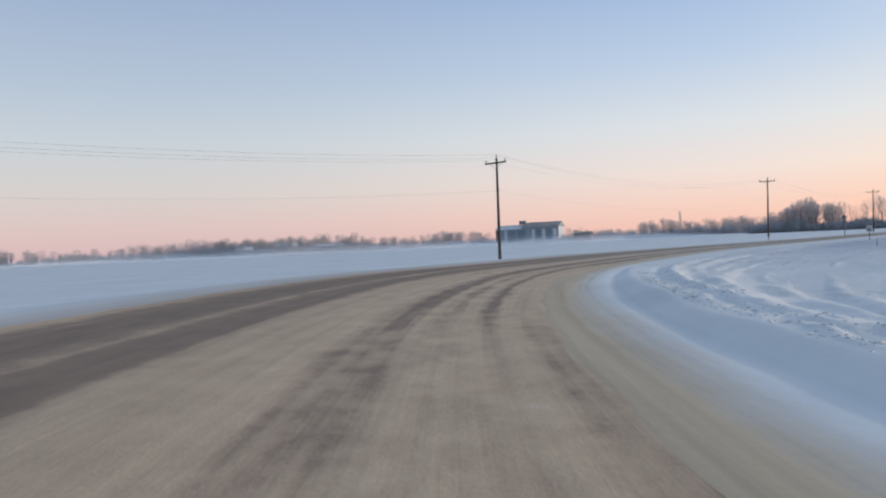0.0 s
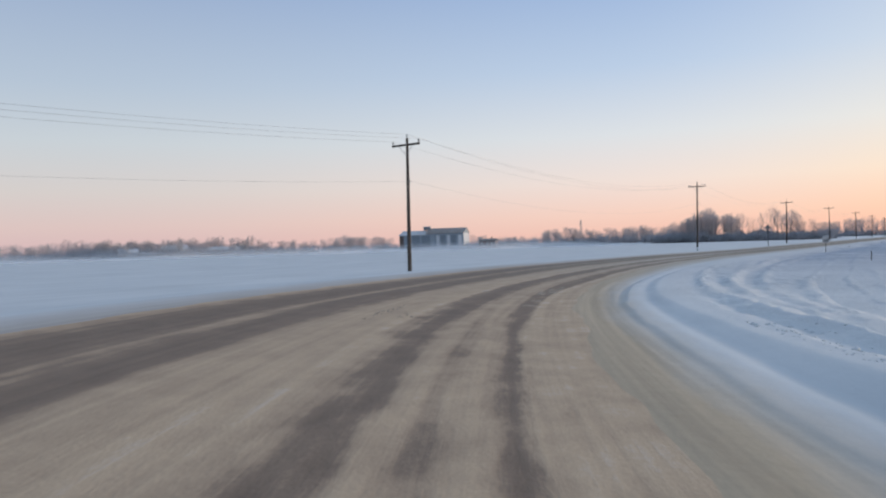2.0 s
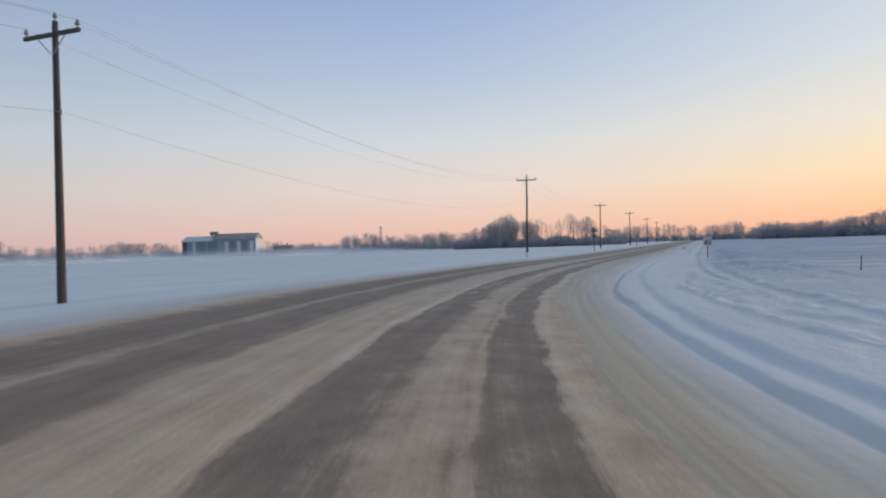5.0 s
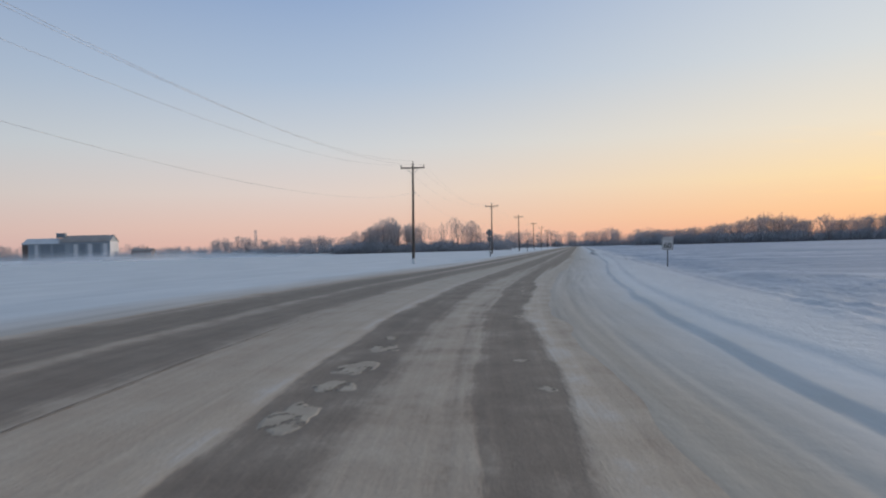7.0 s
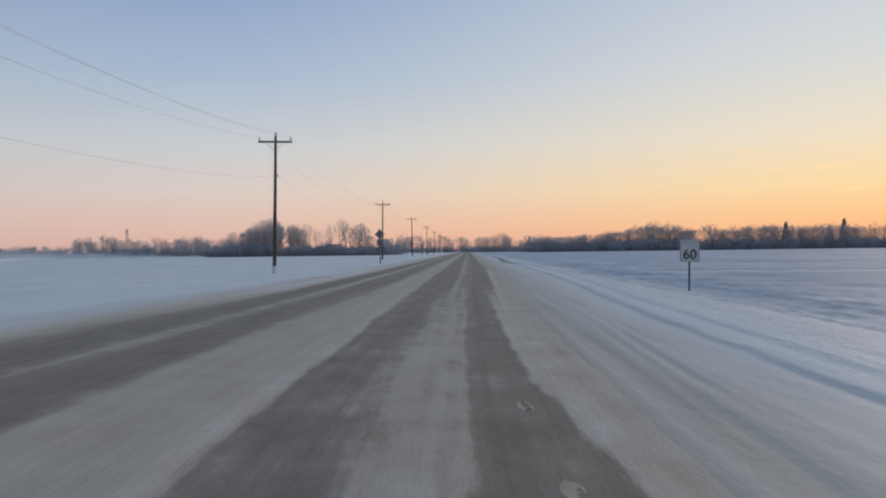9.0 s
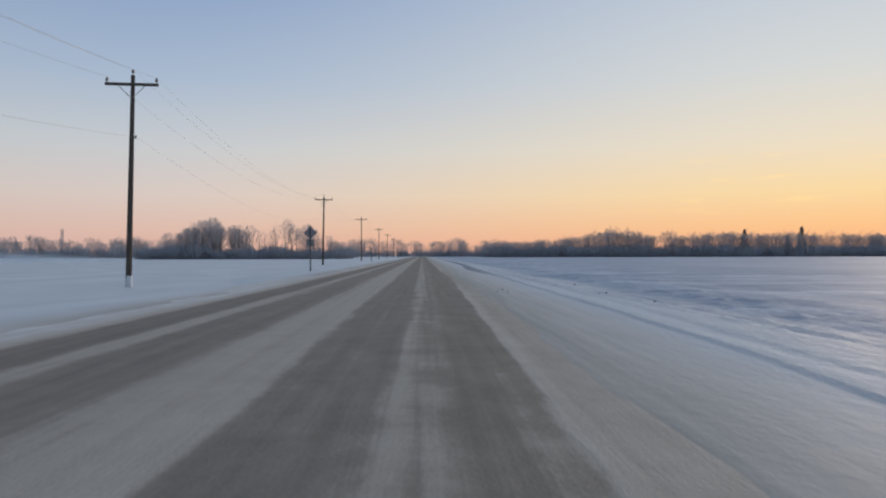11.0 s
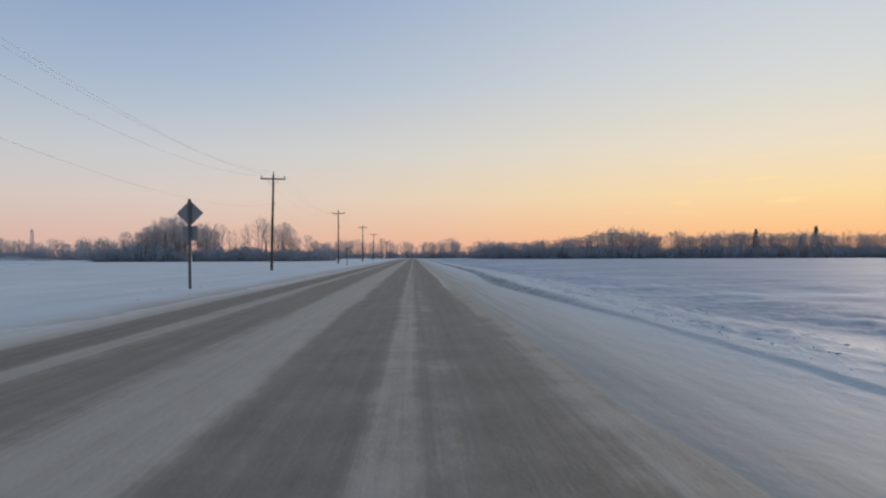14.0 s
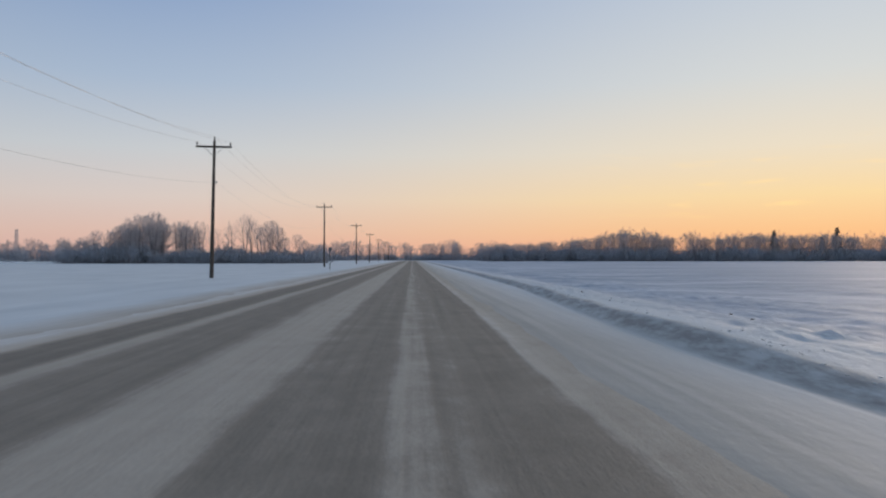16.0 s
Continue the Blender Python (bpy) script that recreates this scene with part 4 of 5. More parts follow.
def lattice_tower(x, y, height):
    t = thing("lattice_tower", "tall slender steel lattice tower on the horizon", "tower")
    w0, w1 = 1.2, 0.75
    half = lambda z: w0 + (w1 - w0) * z / height
    for sx, sy in ((-1, -1), (1, -1), (1, 1), (-1, 1)):
        part("tower_leg", rod((sx * w0, sy * w0, -0.3), (sx * w1, sy * w1, height), 0.16, 0.12, 6), MAST, t)
    n = 9
    for k in range(n):
        z0, z1 = height * k / n, height * (k + 1) / n
        a, b = half(z0), half(z1)
        lv = bmesh.new()
        for (x0, y0), (x1, y1) in (((-1, -1), (1, -1)), ((1, -1), (1, 1)), ((1, 1), (-1, 1)), ((-1, 1), (-1, -1))):
            rod((x0 * a, y0 * a, z0), (x1 * b, y1 * b, z1), 0.08, 0.08, 5, lv)
            rod((x1 * a, y1 * a, z0), (x0 * b, y0 * b, z1), 0.08, 0.08, 5, lv)
            rod((x0 * b, y0 * b, z1), (x1 * b, y1 * b, z1), 0.07, 0.07, 5, lv)
        part("lattice_bay", lv, MAST, t)
    t.matrix_world = pose(x, y, 0, 0, 0, 12)


lattice_tower(-305, 623, 23.8)


# trees ---------------------------------------------------------------------------
class Boughs:
    """Collects tapered three-sided bars as plain arrays."""

    def __init__(self):
        self.v, self.f = [], []

    def bar(self, a, b, ra, rb, sides=3):
        d = (b - a)
        if d.length < 1e-5:
            return
        x = d.orthogonal().normalized()
        y = d.normalized().cross(x)
        n = len(self.v)
        for p, r in ((a, ra), (b, rb)):
            for k in range(sides):
                w = 2 * math.pi * k / sides
                q = p + r * (math.cos(w) * x + math.sin(w) * y)
                self.v.append((q.x, q.y, q.z))
        for k in range(sides):
            j = (k + 1) % sides
            self.f.append((n + k, n + j, n + sides + j))
            self.f.append((n + k, n + sides + j, n + sides + k))

    def blade(self, a, b, w, rng):
        """A thin flat twig."""
        d = b - a
        x = d.cross(Vector((rng.uniform(-1, 1), rng.uniform(-1, 1), rng.uniform(-1, 1)))).normalized() * w
        n = len(self.v)
        for q in (a - x, a + x, b):
            self.v.append((q.x, q.y, q.z))
        self.f.append((n, n + 1, n + 2))

    def arrays(self):
        return np.array(self.v, np.float32), np.array(self.f, np.int32)


def wander(d, rng, amount, lift=0.0):
    q = d + Vector((rng.uniform(-1, 1), rng.uniform(-1, 1), rng.uniform(-1, 1))) * amount + Vector((0, 0, lift))
    return q.normalized()


def bent(tree, a, c, b, ra, rb, n, sides):
    """A curved bough from a to b, drawn towards c; gives its joints."""
    pts = [a * (1 - t) ** 2 + c * (2 * t * (1 - t)) + b * t * t for t in (k / n for k in range(n + 1))]
    for k in range(n):
        tree.bar(pts[k], pts[k + 1], ra + (rb - ra) * k / n, ra + (rb - ra) * (k + 1) / n, sides)
    return pts


def bare_tree(seed, height, fork, wide, limbs, twig_w, subs=5, tufts=4, fine=2, stems=1):
    """One or more rising stems with steep limbs all the way up, each parting into fine upswept twigs: wood, then the crown."""
    rng = random.Random(seed)
    wood, crown = Boughs(), Boughs()
    r0 = height * 0.019
    shift = Vector((seed * 3.1, seed * 1.7, 0))

    def within(a, b):
        """The end of a twig from a to b, cut back to the domed outline of the crown."""
        for cut in (1.0, 0.8, 0.6, 0.4, 0.25):
            q = a.lerp(b, cut)
            up = (q.z / height - 0.52) / (0.49 if q.z > 0.52 * height else 0.62)
            side = q.xy.length / (height * wide * 1.42)
            if up * up + side * side < 1 + 0.35 * noise.noise(q * (4.2 / height) + shift):
                return q
        return None

    def tuft(joints, d, count, size):
        for _ in range(count):
            k = rng.randrange(len(joints) - 1)
            a = joints[k].lerp(joints[k + 1], rng.random())
            v = wander(d, rng, 0.65, 0.3)
            b = within(a, a + v * size * rng.uniform(0.6, 1.2))
            if not b:
                continue
            crown.blade(a, b, twig_w, rng)
            for _ in range(fine):
                e = a.lerp(b, rng.uniform(0.2, 1))
                q = within(e, e + wander(v, rng, 0.7, 0.25) * size * rng.uniform(0.35, 0.7))
                if q:
                    crown.blade(e, q, twig_w * 0.8, rng)

    for m in range(stems):
        a = 6.28 * m / stems + rng.uniform(-0.5, 0.5)
        out = Vector((math.cos(a), math.sin(a), 0)) * (wide * 0.55 * height if stems > 1 else 0.03 * height)
        top = Vector((0, 0, height * rng.uniform(0.86, 0.97))) + out
        stem = bent(wood, Vector((0, 0, -0.3)), Vector((0, 0, height * 0.45)) + out * 0.35, top, r0 * (1 if stems == 1 else 0.75), twig_w * 1.5, 9, 5)
        for k in range(limbs):
            u = fork + (0.96 - fork) * (k + rng.random()) / limbs
            i = min(8, int(u * 9))
            p = stem[i].lerp(stem[i + 1], u * 9 - i)
            b = 2.4 * k + rng.uniform(-0.5, 0.5)
            d = Vector((math.cos(b), math.sin(b), rng.uniform(0.85, 1.7))).normalized()
            dome = math.sqrt(max(0.05, 1 - ((u - 0.45) / 0.62) ** 2))
            length = height * wide * dome * rng.uniform(1.0, 1.45)
            q = within(p, p + d * length)
            if not q:
                continue
            hub = bent(wood, p, p.lerp(q, 0.5) - Vector((0, 0, 0.08 * length)), q, r0 * 0.24 * (1.1 - u), twig_w, 4, 3)
            tuft(hub[1:], d, tufts, height * 0.085)
            for _ in range(subs):
                w = hub[rng.randrange(1, 4)]
                v = wander(d, rng, 0.5, 0.3)
                e = within(w, w + v * length * rng.uniform(0.3, 0.6))
                if not e:
                    continue
                sub = bent(crown, w, w.lerp(e, 0.5), e, max(r0 * 0.06, twig_w), twig_w * 0.7, 2, 3)
                tuft(sub, v, tufts, height * 0.08)
    return wood.arrays(), crown.arrays()


def bush(seed, height, stems, twig_w):
    rng = random.Random(seed)
    wood, crown = Boughs(), Boughs()
    for _ in range(stems):
        p = Vector((rng.gauss(0, height * 0.30), rng.gauss(0, height * 0.30), -0.2))
        d = Vector((rng.gauss(0, 0.25), rng.gauss(0, 0.25), 1)).normalized()
        top = height * rng.uniform(0.55, 1.0)
        q = p + d * top * 0.65
        wood.bar(p, q, 0.05, 0.03, 3)
        for _ in range(7):
            s = p.lerp(q, rng.uniform(0.05, 1))
            v = wander(d, rng, 0.7, 0.1)
            e = s + v * top * rng.uniform(0.25, 0.42)
            crown.blade(s, e, twig_w * 1.4, rng)
            for _ in range(4):
                c = s.lerp(e, rng.random())
                crown.blade(c, c + wander(v, rng, 0.9) * top * rng.uniform(0.1, 0.25), twig_w * 1.2, rng)
    return wood.arrays(), crown.arrays()


def spruce(seed, height):
    rng = random.Random(seed)
    wood, crown = Boughs(), Boughs()
    wood.bar(Vector((0, 0, -0.3)), Vector((0, 0, height)), height * 0.014, 0.02, 6)
    z = height * 0.08
    while z < height * 0.99:
        reach = (height - z) * 0.30 + 0.2
        for k in range(9):
            a = rng.uniform(0, 2 * math.pi)
            s = Vector((0, 0, z + rng.uniform(-0.2, 0.2)))
            e = s + Vector((math.cos(a), math.sin(a), -0.28)) * reach * rng.uniform(0.65, 1.1)
            crown.bar(s, e, 0.05, 0.03, 3)
            for _ in range(9):
                c = s.lerp(e, rng.uniform(0.15, 1))
                crown.blade(c, c + Vector((math.cos(a) + rng.uniform(-1, 1), math.sin(a) + rng.uniform(-1, 1), rng.uniform(-0.7, 0.2))) * (0.35 + reach * 0.22), 0.16, rng)
        z += 0.45
    return wood.arrays(), crown.arrays()


ROUND = [bare_tree(10 + k, h, 0.22, 0.25, 17, 0.0068, 7, 7, 2, n) for k, (h, n) in enumerate(((13.5, 3), (12.5, 2), (12, 2), (14, 3)))]
TALL = [bare_tree(30 + k, h, 0.34, 0.18, 14, 0.007, 6, 5, 2, n) for k, (h, n) in enumerate(((15, 1), (14.5, 2), (13.5, 1)))]
FAR = [bare_tree(20 + k, h, 0.10, 0.30, 13, 0.013, 6, 6, 1, n) for k, (h, n) in enumerate(((13.5, 2), (12.5, 2), (12, 3), (14, 2)))]
SMALL = [bare_tree(50 + k, h, 0.10, 0.34, 10, 0.018, 5, 6, 1, n) for k, (h, n) in enumerate(((8.5, 2), (9, 2), (7.5, 3)))]
BUSH = [bush(70 + k, h, 16, 0.032) for k, h in enumerate((4.0, 3.2, 5.0))]
SPRUCE = [spruce(90, 15.0), spruce(91, 12.0)]

TREE_PROTO = {}


def tree_thing(proto, key, name, label, category, group, m, twig_mat):
    """The first of a kind is built; the rest are copies of it."""
    if key not in TREE_PROTO:
        t = thing(name, label, category, group)
        (wv, wf), (cv, cf) = proto
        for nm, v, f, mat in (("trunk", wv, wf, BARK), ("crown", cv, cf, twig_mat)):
            ob = new(nm, mesh_of(nm, v, f, mat, smooth=False))
            ob.parent = t
        TREE_PROTO[key] = t
        t.matrix_world = m
        return t
    t = tagged(copy_thing(TREE_PROTO[key], m), label, category, group)
    t.matrix_basis = m
    return t


def spot(x, y, rng, scale=1.0):
    k = scale * rng.uniform(0.9, 1.1)
    return Matrix.Translation((x, y, -0.15)) @ Matrix.Rotation(rng.uniform(0, 6.28), 4, "Z") @ Matrix.Diagonal((k, k, k, 1))


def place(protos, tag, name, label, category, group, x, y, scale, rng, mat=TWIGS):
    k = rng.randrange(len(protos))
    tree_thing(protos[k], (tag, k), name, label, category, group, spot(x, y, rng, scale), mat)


def stuff(name, label, spots, protos, mat_a, mat_b):
    """Far woods that nobody could count: one mesh."""
    V, F, M, n = [], [], [], 0
    for x, y, scale, k, turn in spots:
        (wv, wf), (cv, cf) = protos[k]
        c, s = math.cos(turn), math.sin(turn)
        R = np.array([[c, s, 0], [-s, c, 0], [0, 0, 1]], np.float32) * scale
        for v, f, mi in ((wv, wf, 0), (cv, cf, 1)):
            V.append(v @ R + np.array([x, y, -0.15], np.float32))
            F.append(f + n)
            M.append(np.full(len(f), mi, np.int32))
            n += len(v)
    me = mesh_of(name, np.concatenate(V), np.concatenate(F), [mat_a, mat_b], smooth=False)
    me.polygons.foreach_set("material_index", np.concatenate(M))
    me.update()
    return tagged(new(name, me), label, "woods", kind="stuff")


def woods():
    rng = random.Random(4)
    lab_r = "haze-pale bare broadleaf tree with a rounded crown in the farm wood"
    # rounded clump: trees tallest in its middle
    for k in range(36):
        u = (k + rng.random()) / 36
        x = -94 + 25 * u
        y = 262 + rng.uniform(0, 24)
        h = 0.64 + 0.44 * math.sin(math.pi * (0.04 + 0.90 * u))
        place(ROUND, "round", "bare_tree", lab_r, "tree", "trees of the farm wood", x, y, h, rng)
    for x, y, h in ((-68, 266, .95), (-66, 268, .92), (-64.5, 270, .85), (-61, 269, .80), (-58.5, 267, .76), (-56.5, 270, .9), (-55, 269, .97), (-50.8, 268, 1.05), (-49, 269, 1.06), (-47.5, 271, .9)):
        place(TALL, "tall", "tall_bare_tree", "tall slender bare tree with a narrow crown above the brush", "tree", "tall trees of the farm wood", x, y, h, rng)
    for x, y, h in ((-45, 266, .9), (-43, 267, .98), (-41, 269, .86), (-39, 268, .62), (-34.6, 267, .72), (-33, 270, .55)):
        place(ROUND, "round", "bare_tree", lab_r, "tree", "trees of the farm wood", x, y, h, rng)
    spots = []
    for k in range(290):
        x = rng.uniform(-104, -28)
        swell = 0.5 + 0.5 * math.sin(x * 0.31) * math.sin(x * 0.13 + 2)
        spots.append((x, 260 + rng.uniform(0, 22), rng.uniform(0.5, 0.95) + 0.65 * swell + 0.7 * math.exp(-((x + 81) / 8) ** 2) * rng.random(), rng.randrange(3), rng.uniform(0, 6)))
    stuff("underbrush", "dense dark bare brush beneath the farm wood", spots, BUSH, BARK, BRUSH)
    # wood that closes the field on the sunset side
    spots = []
    outline = [(38, 0.60), (60, 0.70), (80, 0.80), (92, 0.92), (102, 1.14), (113, 1.30), (122, 1.16), (130, 0.92), (140, 1.10), (152, 1.0), (170, 1.06), (190, 1.12), (205, 1.08), (222, 1.12), (250, 1.06), (300, 1.05), (360, 1.0)]
    ox, oh = zip(*outline)
    for k in range(340):
        x = rng.uniform(36, 350)
        y = 408 + rng.uniform(0, 34)
        spots.append((x, y, float(np.interp(x, ox, oh)) * rng.uniform(0.9, 1.05) * 0.97, rng.randrange(4), rng.uniform(0, 6)))
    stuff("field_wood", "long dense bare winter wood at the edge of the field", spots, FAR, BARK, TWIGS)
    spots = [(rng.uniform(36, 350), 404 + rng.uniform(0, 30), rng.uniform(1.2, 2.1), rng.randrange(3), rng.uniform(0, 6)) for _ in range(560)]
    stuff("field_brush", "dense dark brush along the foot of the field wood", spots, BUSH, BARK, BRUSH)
    for x, y, h, k in ((231, 434, 1.22, 0), (194, 430, 1.1, 0), (221, 431, 1.08, 1)):
        tree_thing(SPRUCE[k], ("spruce", k), "spruce_tree", "dark conical spruce rising above the bare wood", "tree", "spruces above the field wood", Matrix.Translation((x, y, -0.15)) @ Matrix.Diagonal((h, h, h, 1)), NEEDLES)
    # trees across the end of the road
    spots = [(rng.uniform(-75, 75), 560 + rng.uniform(0, 60), rng.uniform(0.7, 1.12), rng.randrange(4), rng.uniform(0, 6)) for _ in range(95)]
    stuff("far_trees", "haze-pale trees across the far end of the road", spots, FAR, BARK, TWIGS)
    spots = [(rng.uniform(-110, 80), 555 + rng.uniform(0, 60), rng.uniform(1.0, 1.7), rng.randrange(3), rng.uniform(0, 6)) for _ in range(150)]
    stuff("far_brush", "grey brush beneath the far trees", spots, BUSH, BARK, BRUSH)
    for x, y, h in ((51, 405, .68), (54, 408, .62), (46, 410, .6), (42, 412, .58), (24, 540, 1.05), (29, 545, .95)):
        place(ROUND, "round", "bare_tree", "haze-pale bare tree standing alone beside the field wood", "tree", "lone trees by the road's far end", x, y, h, rng)
    # broken line of trees along the far edge of the open field, round to the farm
    spots, low = [], []
    for k in range(460):
        a = rng.uniform(16, 84)
        r = 540 + rng.uniform(0, 70) + 60 * math.sin(a * 0.2)
        thick = 0.5 + 0.5 * math.sin(a * 0.55) * math.sin(a * 0.23 + 1)
        x, y = 10 - r * math.sin(radians(a)), -60 + r * math.cos(radians(a))
        if rng.random() < 0.25 + 0.75 * thick:
            spots.append((x, y, rng.uniform(0.75, 1.15) + 0.4 * thick, rng.randrange(3), rng.uniform(0, 6)))
        low.append((x + rng.uniform(-9, 9), y - 4, rng.uniform(1.1, 2.0), rng.randrange(3), rng.uniform(0, 6)))
    for k in range(60):
        u = rng.random()
        x, y = -472 + 70 * u + rng.uniform(-6, 6), 168 + 100 * u + rng.uniform(-8, 8)
        spots.append((x - 12, y + 10, rng.uniform(1.1, 1.55), rng.randrange(3), rng.uniform(0, 6)))
        low.append((x - 5, y + 4, rng.uniform(1.5, 2.4), rng.randrange(3), rng.uniform(0, 6)))
    for x, y in ((-228, 297), (-225, 300), (-231, 294), (-219, 305), (-214, 309)):
        low.append((x, y, rng.uniform(0.8, 1.2), rng.randrange(3), rng.uniform(0, 6)))
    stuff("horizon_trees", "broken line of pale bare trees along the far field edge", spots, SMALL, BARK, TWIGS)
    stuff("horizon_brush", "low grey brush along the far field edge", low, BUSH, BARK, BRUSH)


woods()


# fine snow blown low across the open field ------------------------------------------
def blown_snow_material():
    m = Nodes("blown_snow")
    co = m.coords("UV")
    sep = m.n("ShaderNodeSeparateXYZ")
    m.put(co, sep.inputs[0])
    thin = m.math("POWER", m.math("SUBTRACT", 1.0, sep.outputs[1], True), 1.6)
    body = m.math("MULTIPLY", thin, m.ramp(m.noise(m.scaled(m.coords(), 0.03, 0.03, 0.4), 1.0, 4, 0.6), [(0.35, (0.25,) * 3), (0.65, (1.0,) * 3)]))
    m.done((0.80, 0.83, 0.87, 1), 1.0, 0, 0.0)
    m.put(m.math("MULTIPLY", body, 0.62), m.bsdf.inputs["Alpha"])
    return m.mat


def blown_snow():
    """Two long shallow banks of drifting powder, thinning upwards; one mesh."""
    V, F, U, n = [], [], [], 0
    arch = 9
    for far, tall, seed in ((255, 3.4, 3), (345, 5.8, 9)):
        cuts = np.radians(np.arange(17, 86, 0.5))
        height = tall * (1 + 0.55 * vnoise(cuts * 9, cuts * 0 + seed, 3)) * step(cuts, radians(17), radians(30)) * (1 - step(cuts, radians(74), radians(85)))
        reach = far + 30 * vnoise(cuts * 4, cuts * 0 + seed + 5, 2)
        for k, a in enumerate(cuts):
            for i in range(arch):
                w = -1 + 2 * i / (arch - 1)
                r = reach[k] + 14 * w
                h = 1 - w * w
                V.append((3 - r * math.sin(a), -50 + r * math.cos(a), max(height[k], 0.05) * h - 0.3))
                U.append((k / len(cuts), h))
        for k in range(len(cuts) - 1):
            for i in range(arch - 1):
                g = n + k * arch + i
                F.append((g, g + 1, g + arch + 1, g + arch))
        n += len(cuts) * arch
    ob = new("blown_snow", mesh_of("blown_snow", V, F, blown_snow_material(), U))
    tagged(ob, "fine powder snow blown low across the far field", "drifting snow", kind="stuff")


blown_snow()


# clods of dirty ice on the shoulder ------------------------------------------------
def clods():
    rng = random.Random(12)
    bm = bmesh.new()
    bmesh.ops.create_icosphere(bm, subdivisions=2, radius=0.5)
    for v in bm.verts:
        v.co *= 1 + 0.28 * noise.noise(v.co * 2.3)
        v.co.z *= 0.6
    me = bpy.data.meshes.new("ice_clod")
    bm.to_mesh(me)
    bm.free()
    me.materials.append(CLOD)
    for x, y, r in ((2.39, 15.85, .06), (2.68, 15.36, .08), (2.55, 15.45, .04), (5.58, 14.15, .10), (5.4, 14.3, .06), (2.72, 17.38, .06), (2.53, 16.85, .05), (2.67, 16.83, .06), (2.9, 17.2, .04), (6.26, 22.1, .10), (-8.1, 42.9, .06), (-9.9, 50.1, .05), (-8.8, 51.7, .07), (6.1, 44.6, .11), (6.9, 58.6, .12), (6.4, 56.5, .13), (5.3, 66, .1), (5.6, 9.5, .08)):
        ob = tagged(new("ice_clod", me), "small dark clod of dirty ice lying on the snowy shoulder", "ice clod", "clods on the shoulder")
        s = float(np.interp(y, LINE_P[:, 1], LINE_S))
        z = max(float(verge_height(np.array(s), np.array(x))), float(crown_height(np.array(s), np.array(x))))
        ob.matrix_world = Matrix.Translation((x, y, z + r * 0.12)) @ Matrix.Rotation(rng.uniform(0, 6), 4, "Z") @ Matrix.Diagonal((r * 0.8, r * 0.6, r * 0.75, 1))


clods()


def crumbs(name, label, material, s, o, size, height, seed):
    """Small broken lumps strewn on the ground: one mesh."""
    rng = np.random.default_rng(seed)
    bm = bmesh.new()
    bmesh.ops.create_icosphere(bm, subdivisions=1, radius=1)
    ball = np.array([v.co[:] for v in bm.verts])
    tris = np.array([[v.index for v in f.verts] for f in bm.faces])
    bm.free()
    x, y = at(s, o)
    z = height(s, o)
    V, F = [], []
    for k in range(len(s)):
        a = rng.uniform(0, 6.28)
        c, d = math.cos(a), math.sin(a)
        v = ball * rng.uniform(0.72, 1.28, (len(ball), 1)) * np.array([1.35, 0.9, 0.6]) * size[k]
        V.append(np.stack([v[:, 0] * c - v[:, 1] * d + x[k], v[:, 0] * d + v[:, 1] * c + y[k], v[:, 2] + z[k] + 0.1 * size[k]], 1))
        F.append(tris + k * len(ball))
    tagged(new(name, mesh_of(name, np.concatenate(V), np.concatenate(F), material, smooth=False)), label, "snow", kind="stuff")


def strewn_crumbs():
    rng = np.random.default_rng(17)
    n = 1000
    s = np.where(rng.random(n) < 0.6, rng.uniform(2, 27, n), rng.uniform(126, 180, n))
    o = np.where(s < 70, 3.8, windrow(s) + 0.3) + rng.exponential(0.55, n)
    size = (0.012 + 0.020 * rng.random(n) ** 1.5 + 0.03 * (rng.random(n) < 0.05)) * np.where(s < 70, 1.0, 0.6)
    crumbs("snow_crumbs", "broken lumps of crusted snow along the ploughed edge", SNOW, s, o, size, verge_height, 18)
    # flakes of sanded crust broken up beside the wheel tracks
    s = np.concatenate([rng.uniform(27.6, 31.2, 46), rng.uniform(28, 29, 16), rng.uniform(58.2, 60.2, 40)])
    o = np.concatenate([rng.normal(-2.38, 0.07, 46), rng.normal(-1.84, 0.09, 16), rng.normal(-2.15, 0.16, 40)])
    crumbs("crust_crumbs", "flakes of sandy packed snow broken up on the road", CRUST, s, o, 0.008 + 0.014 * rng.random(len(s)), crown_height, 19)


strewn_crumbs()


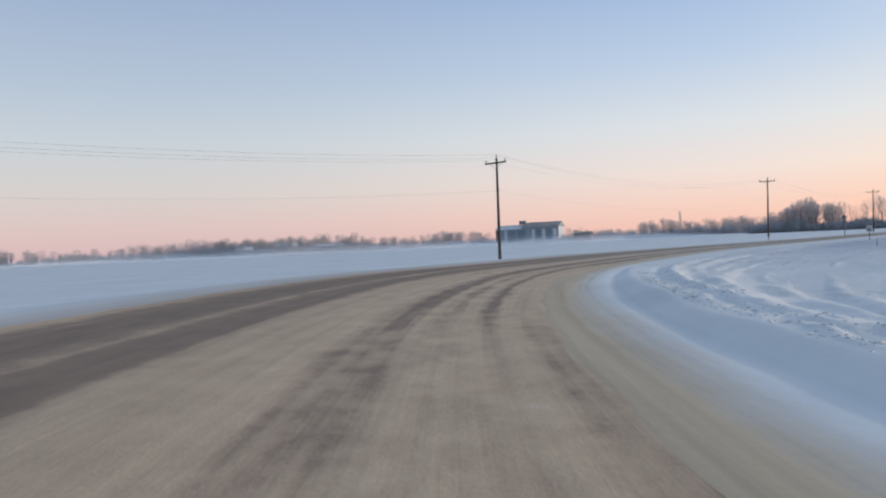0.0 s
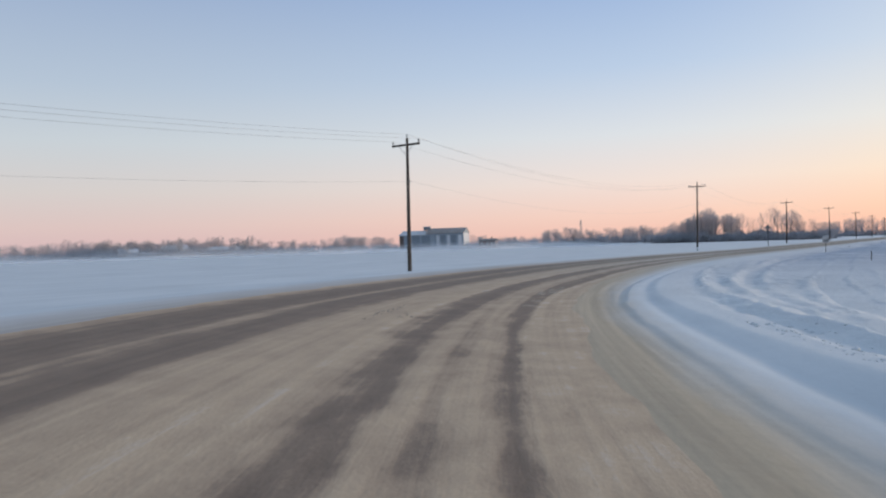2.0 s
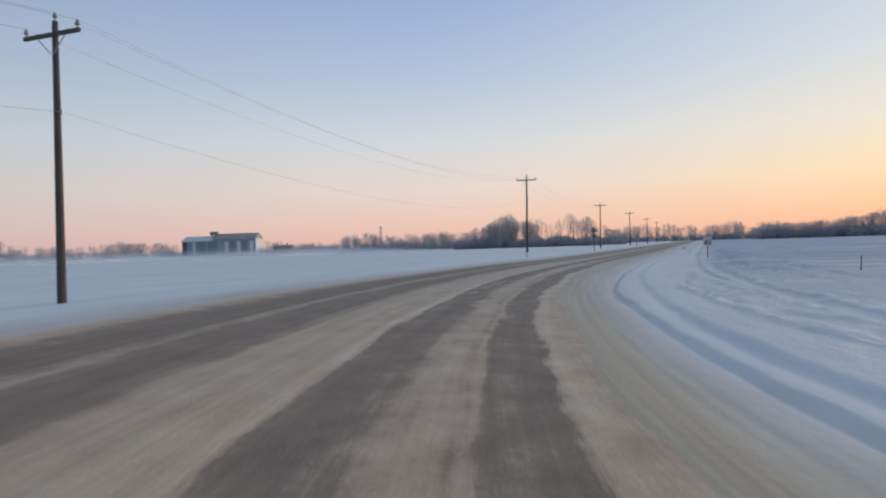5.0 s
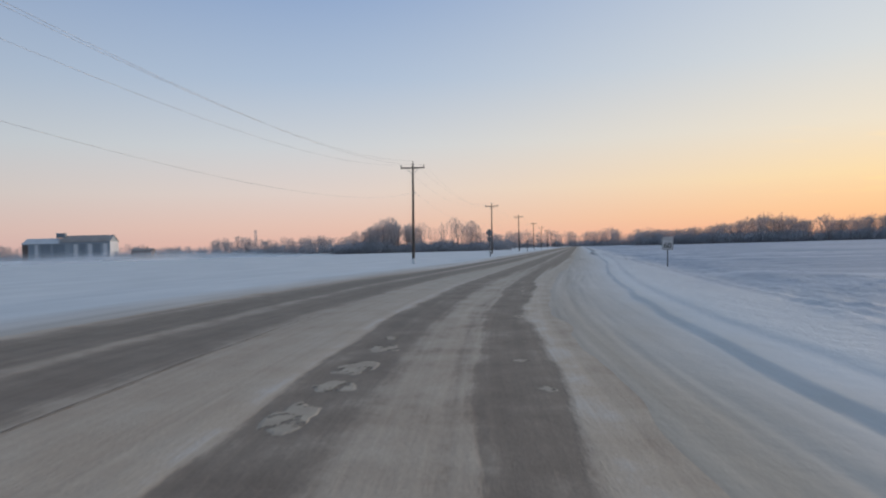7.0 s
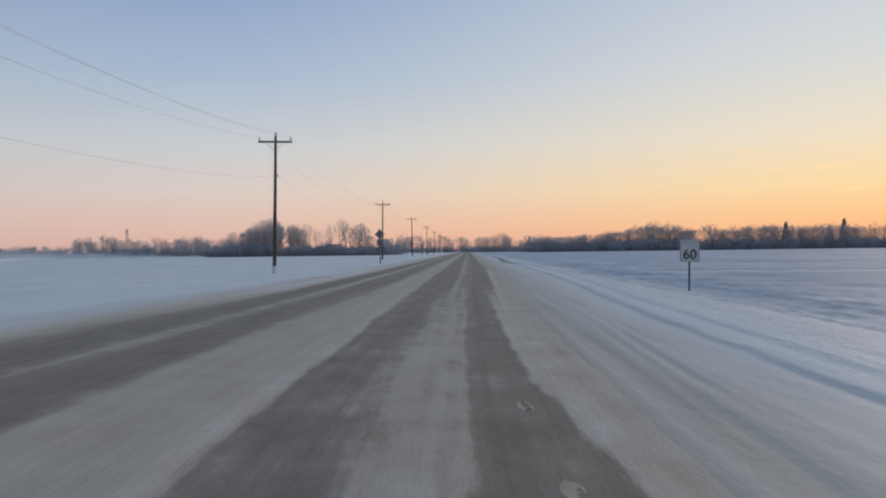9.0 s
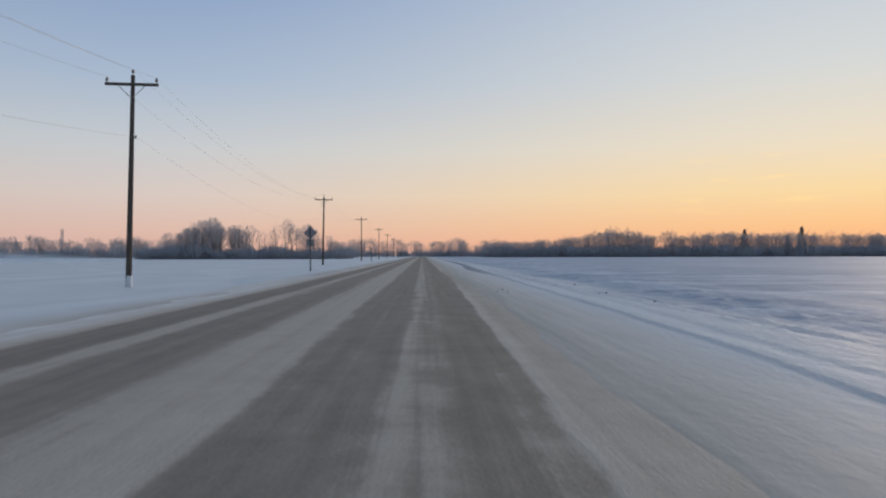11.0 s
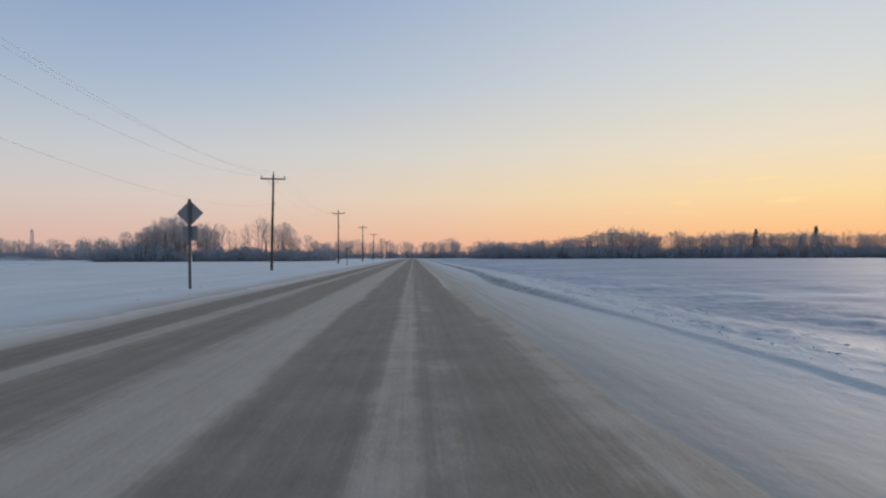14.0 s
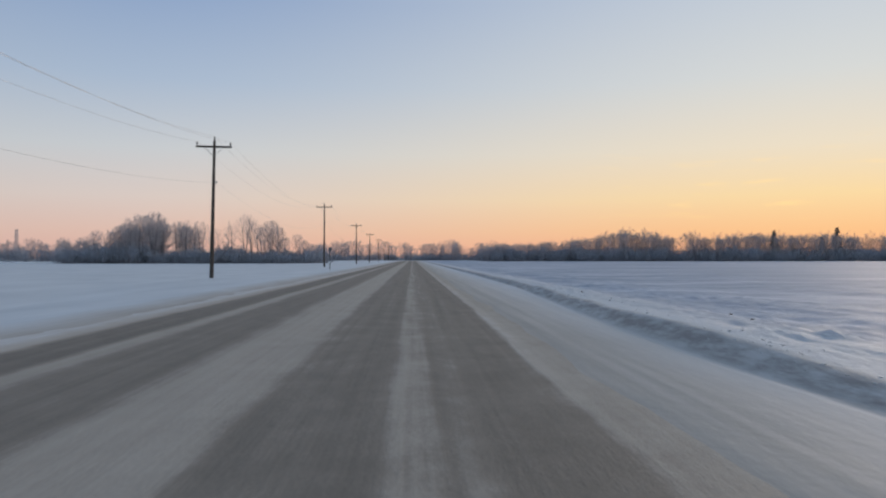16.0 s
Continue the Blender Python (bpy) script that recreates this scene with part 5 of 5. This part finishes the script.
def ice_patches():
    """Thin worn plates of packed snow left on the bare wheel tracks."""
    rng = random.Random(21)
    for s, o, length, width in ICE:
        bm = bmesh.new()
        n = 64
        top, low = [], []
        for k in range(n):
            a = 2 * math.pi * k / n
            way = Vector((math.cos(a), math.sin(a), s * 3.7))
            w = 0.95 + 0.45 * noise.noise(way * 1.2) + 0.15 * noise.noise(way * 3.1) + 0.06 * noise.noise(way * 7.0) + rng.uniform(-0.025, 0.025)
            w = max(w, 0.22)
            for ring, shrink, lift in ((top, 0.80, 0.0045), (low, 1.0, -0.004)):
                qs, qo = s + w * shrink * length / 2 * math.sin(a), o + w * shrink * width / 2 * math.cos(a)
                x, y = at(qs, qo)
                ring.append(bm.verts.new((float(x), float(y), float(crown_height(np.array(qs), np.array(qo))) + lift)))
        hub = bm.verts.new(sum((v.co for v in top), Vector()) / n)
        for k in range(n):
            j = (k + 1) % n
            bm.faces.new((low[k], top[k], top[j], low[j]))
            bm.faces.new((top[k], hub, top[j]))
        bmesh.ops.recalc_face_normals(bm, faces=bm.faces)
        me = bpy.data.meshes.new("packed_snow_patch")
        bm.to_mesh(me)
        bm.free()
        me.materials.append(PATCH)
        tagged(new("packed_snow_patch", me), "thin worn plate of packed snow on the bare wheel track", "snow patch", "snow patches on the road")


ICE = [(s, o, a, b) for s, o, a, b in (
    (36.2, 0.22, 0.9, 0.30), (37.1, 0.14, 0.7, 0.26), (37.0, 0.48, 1.3, 0.34), (38.4, 0.32, 0.9, 0.34), (38.9, 0.50, 0.8, 0.26), (40.2, 0.46, 0.7, 0.22), (33.2, 0.36, 0.5, 0.3), (31.6, 0.30, 0.35, 0.34), (37, -1.5, 0.5, 0.25),
    (59.8, -1.24, 1.3, 0.40), (62.3, -1.20, 1.2, 0.42), (63.5, -1.11, 0.6, 0.42), (64.5, -1.09, 0.9, 0.5), (66.0, -1.0, 0.8, 0.4),
    (67.0, -1.08, 0.5, 0.18), (59.2, 0.35, 0.22, 0.12), (58.7, 0.34, 0.16, 0.11), (65.0, 0.60, 0.22, 0.20),
    (63.4, 0.76, 0.35, 0.16), (70, 0.7, 0.6, 0.2), (76.3, 0.68, 0.35, 0.10), (77.4, 0.60, 0.5, 0.12), (79.2, 0.58, 0.45, 0.14),
    (81.3, 0.55, 0.4, 0.15))]
ice_patches()


def frost_cracks():
    """Thin jagged cracks across the lanes, bare or filled with blown snow."""
    rng = random.Random(33)
    road = bpy.data.objects["road"]
    for s0, o0, o1, mat in ((147.4, -5.4, 1.2, CRUST), (14.2, -1.38, -0.79, CRACK), (14.2, 0.20, 0.45, CRACK), (14.0, 0.88, 0.99, CRACK)):
        bm = bmesh.new()
        rows = []
        n = 120
        for k in range(n + 1):
            o = o0 + (o1 - o0) * k / n
            c = s0 + 0.22 * noise.noise(Vector((o * 0.7, s0, 0))) + rng.uniform(-0.02, 0.02)
            w = (0.005 + 0.012 * rng.random() ** 2) * (1.3 if mat is CRACK else 1.6)
            pair = []
            for q in (c - w, c + w):
                x, y = at(q, o)
                pair.append(bm.verts.new((float(x), float(y), float(crown_height(np.array(q), np.array(o))) + 0.012)))
            rows.append(pair)
        for a, b in zip(rows, rows[1:]):
            if mat is CRACK or noise.noise(a[0].co * 1.7) > -0.12:
                bm.faces.new((a[0], b[0], b[1], a[1]))
        part("frost_crack", bm, mat, road)

    # the seam between the lanes, open for a stretch
    bm = bmesh.new()
    last = None
    for k in range(160):
        q = 50 + 0.125 * k
        c = -3.03 + 0.03 * noise.noise(Vector((q * 0.5, 2, 0))) + rng.uniform(-0.006, 0.006)
        w = 0.004 + 0.008 * rng.random()
        pair = []
        for o in (c - w, c + w):
            x, y = at(q, o)
            pair.append(bm.verts.new((float(x), float(y), float(crown_height(np.array(q), np.array(o))) + 0.012)))
        if last:
            bm.faces.new((last[0], last[1], pair[1], pair[0]))
        last = pair
    part("seam_crack", bm, CRACK, road)


frost_cracks()
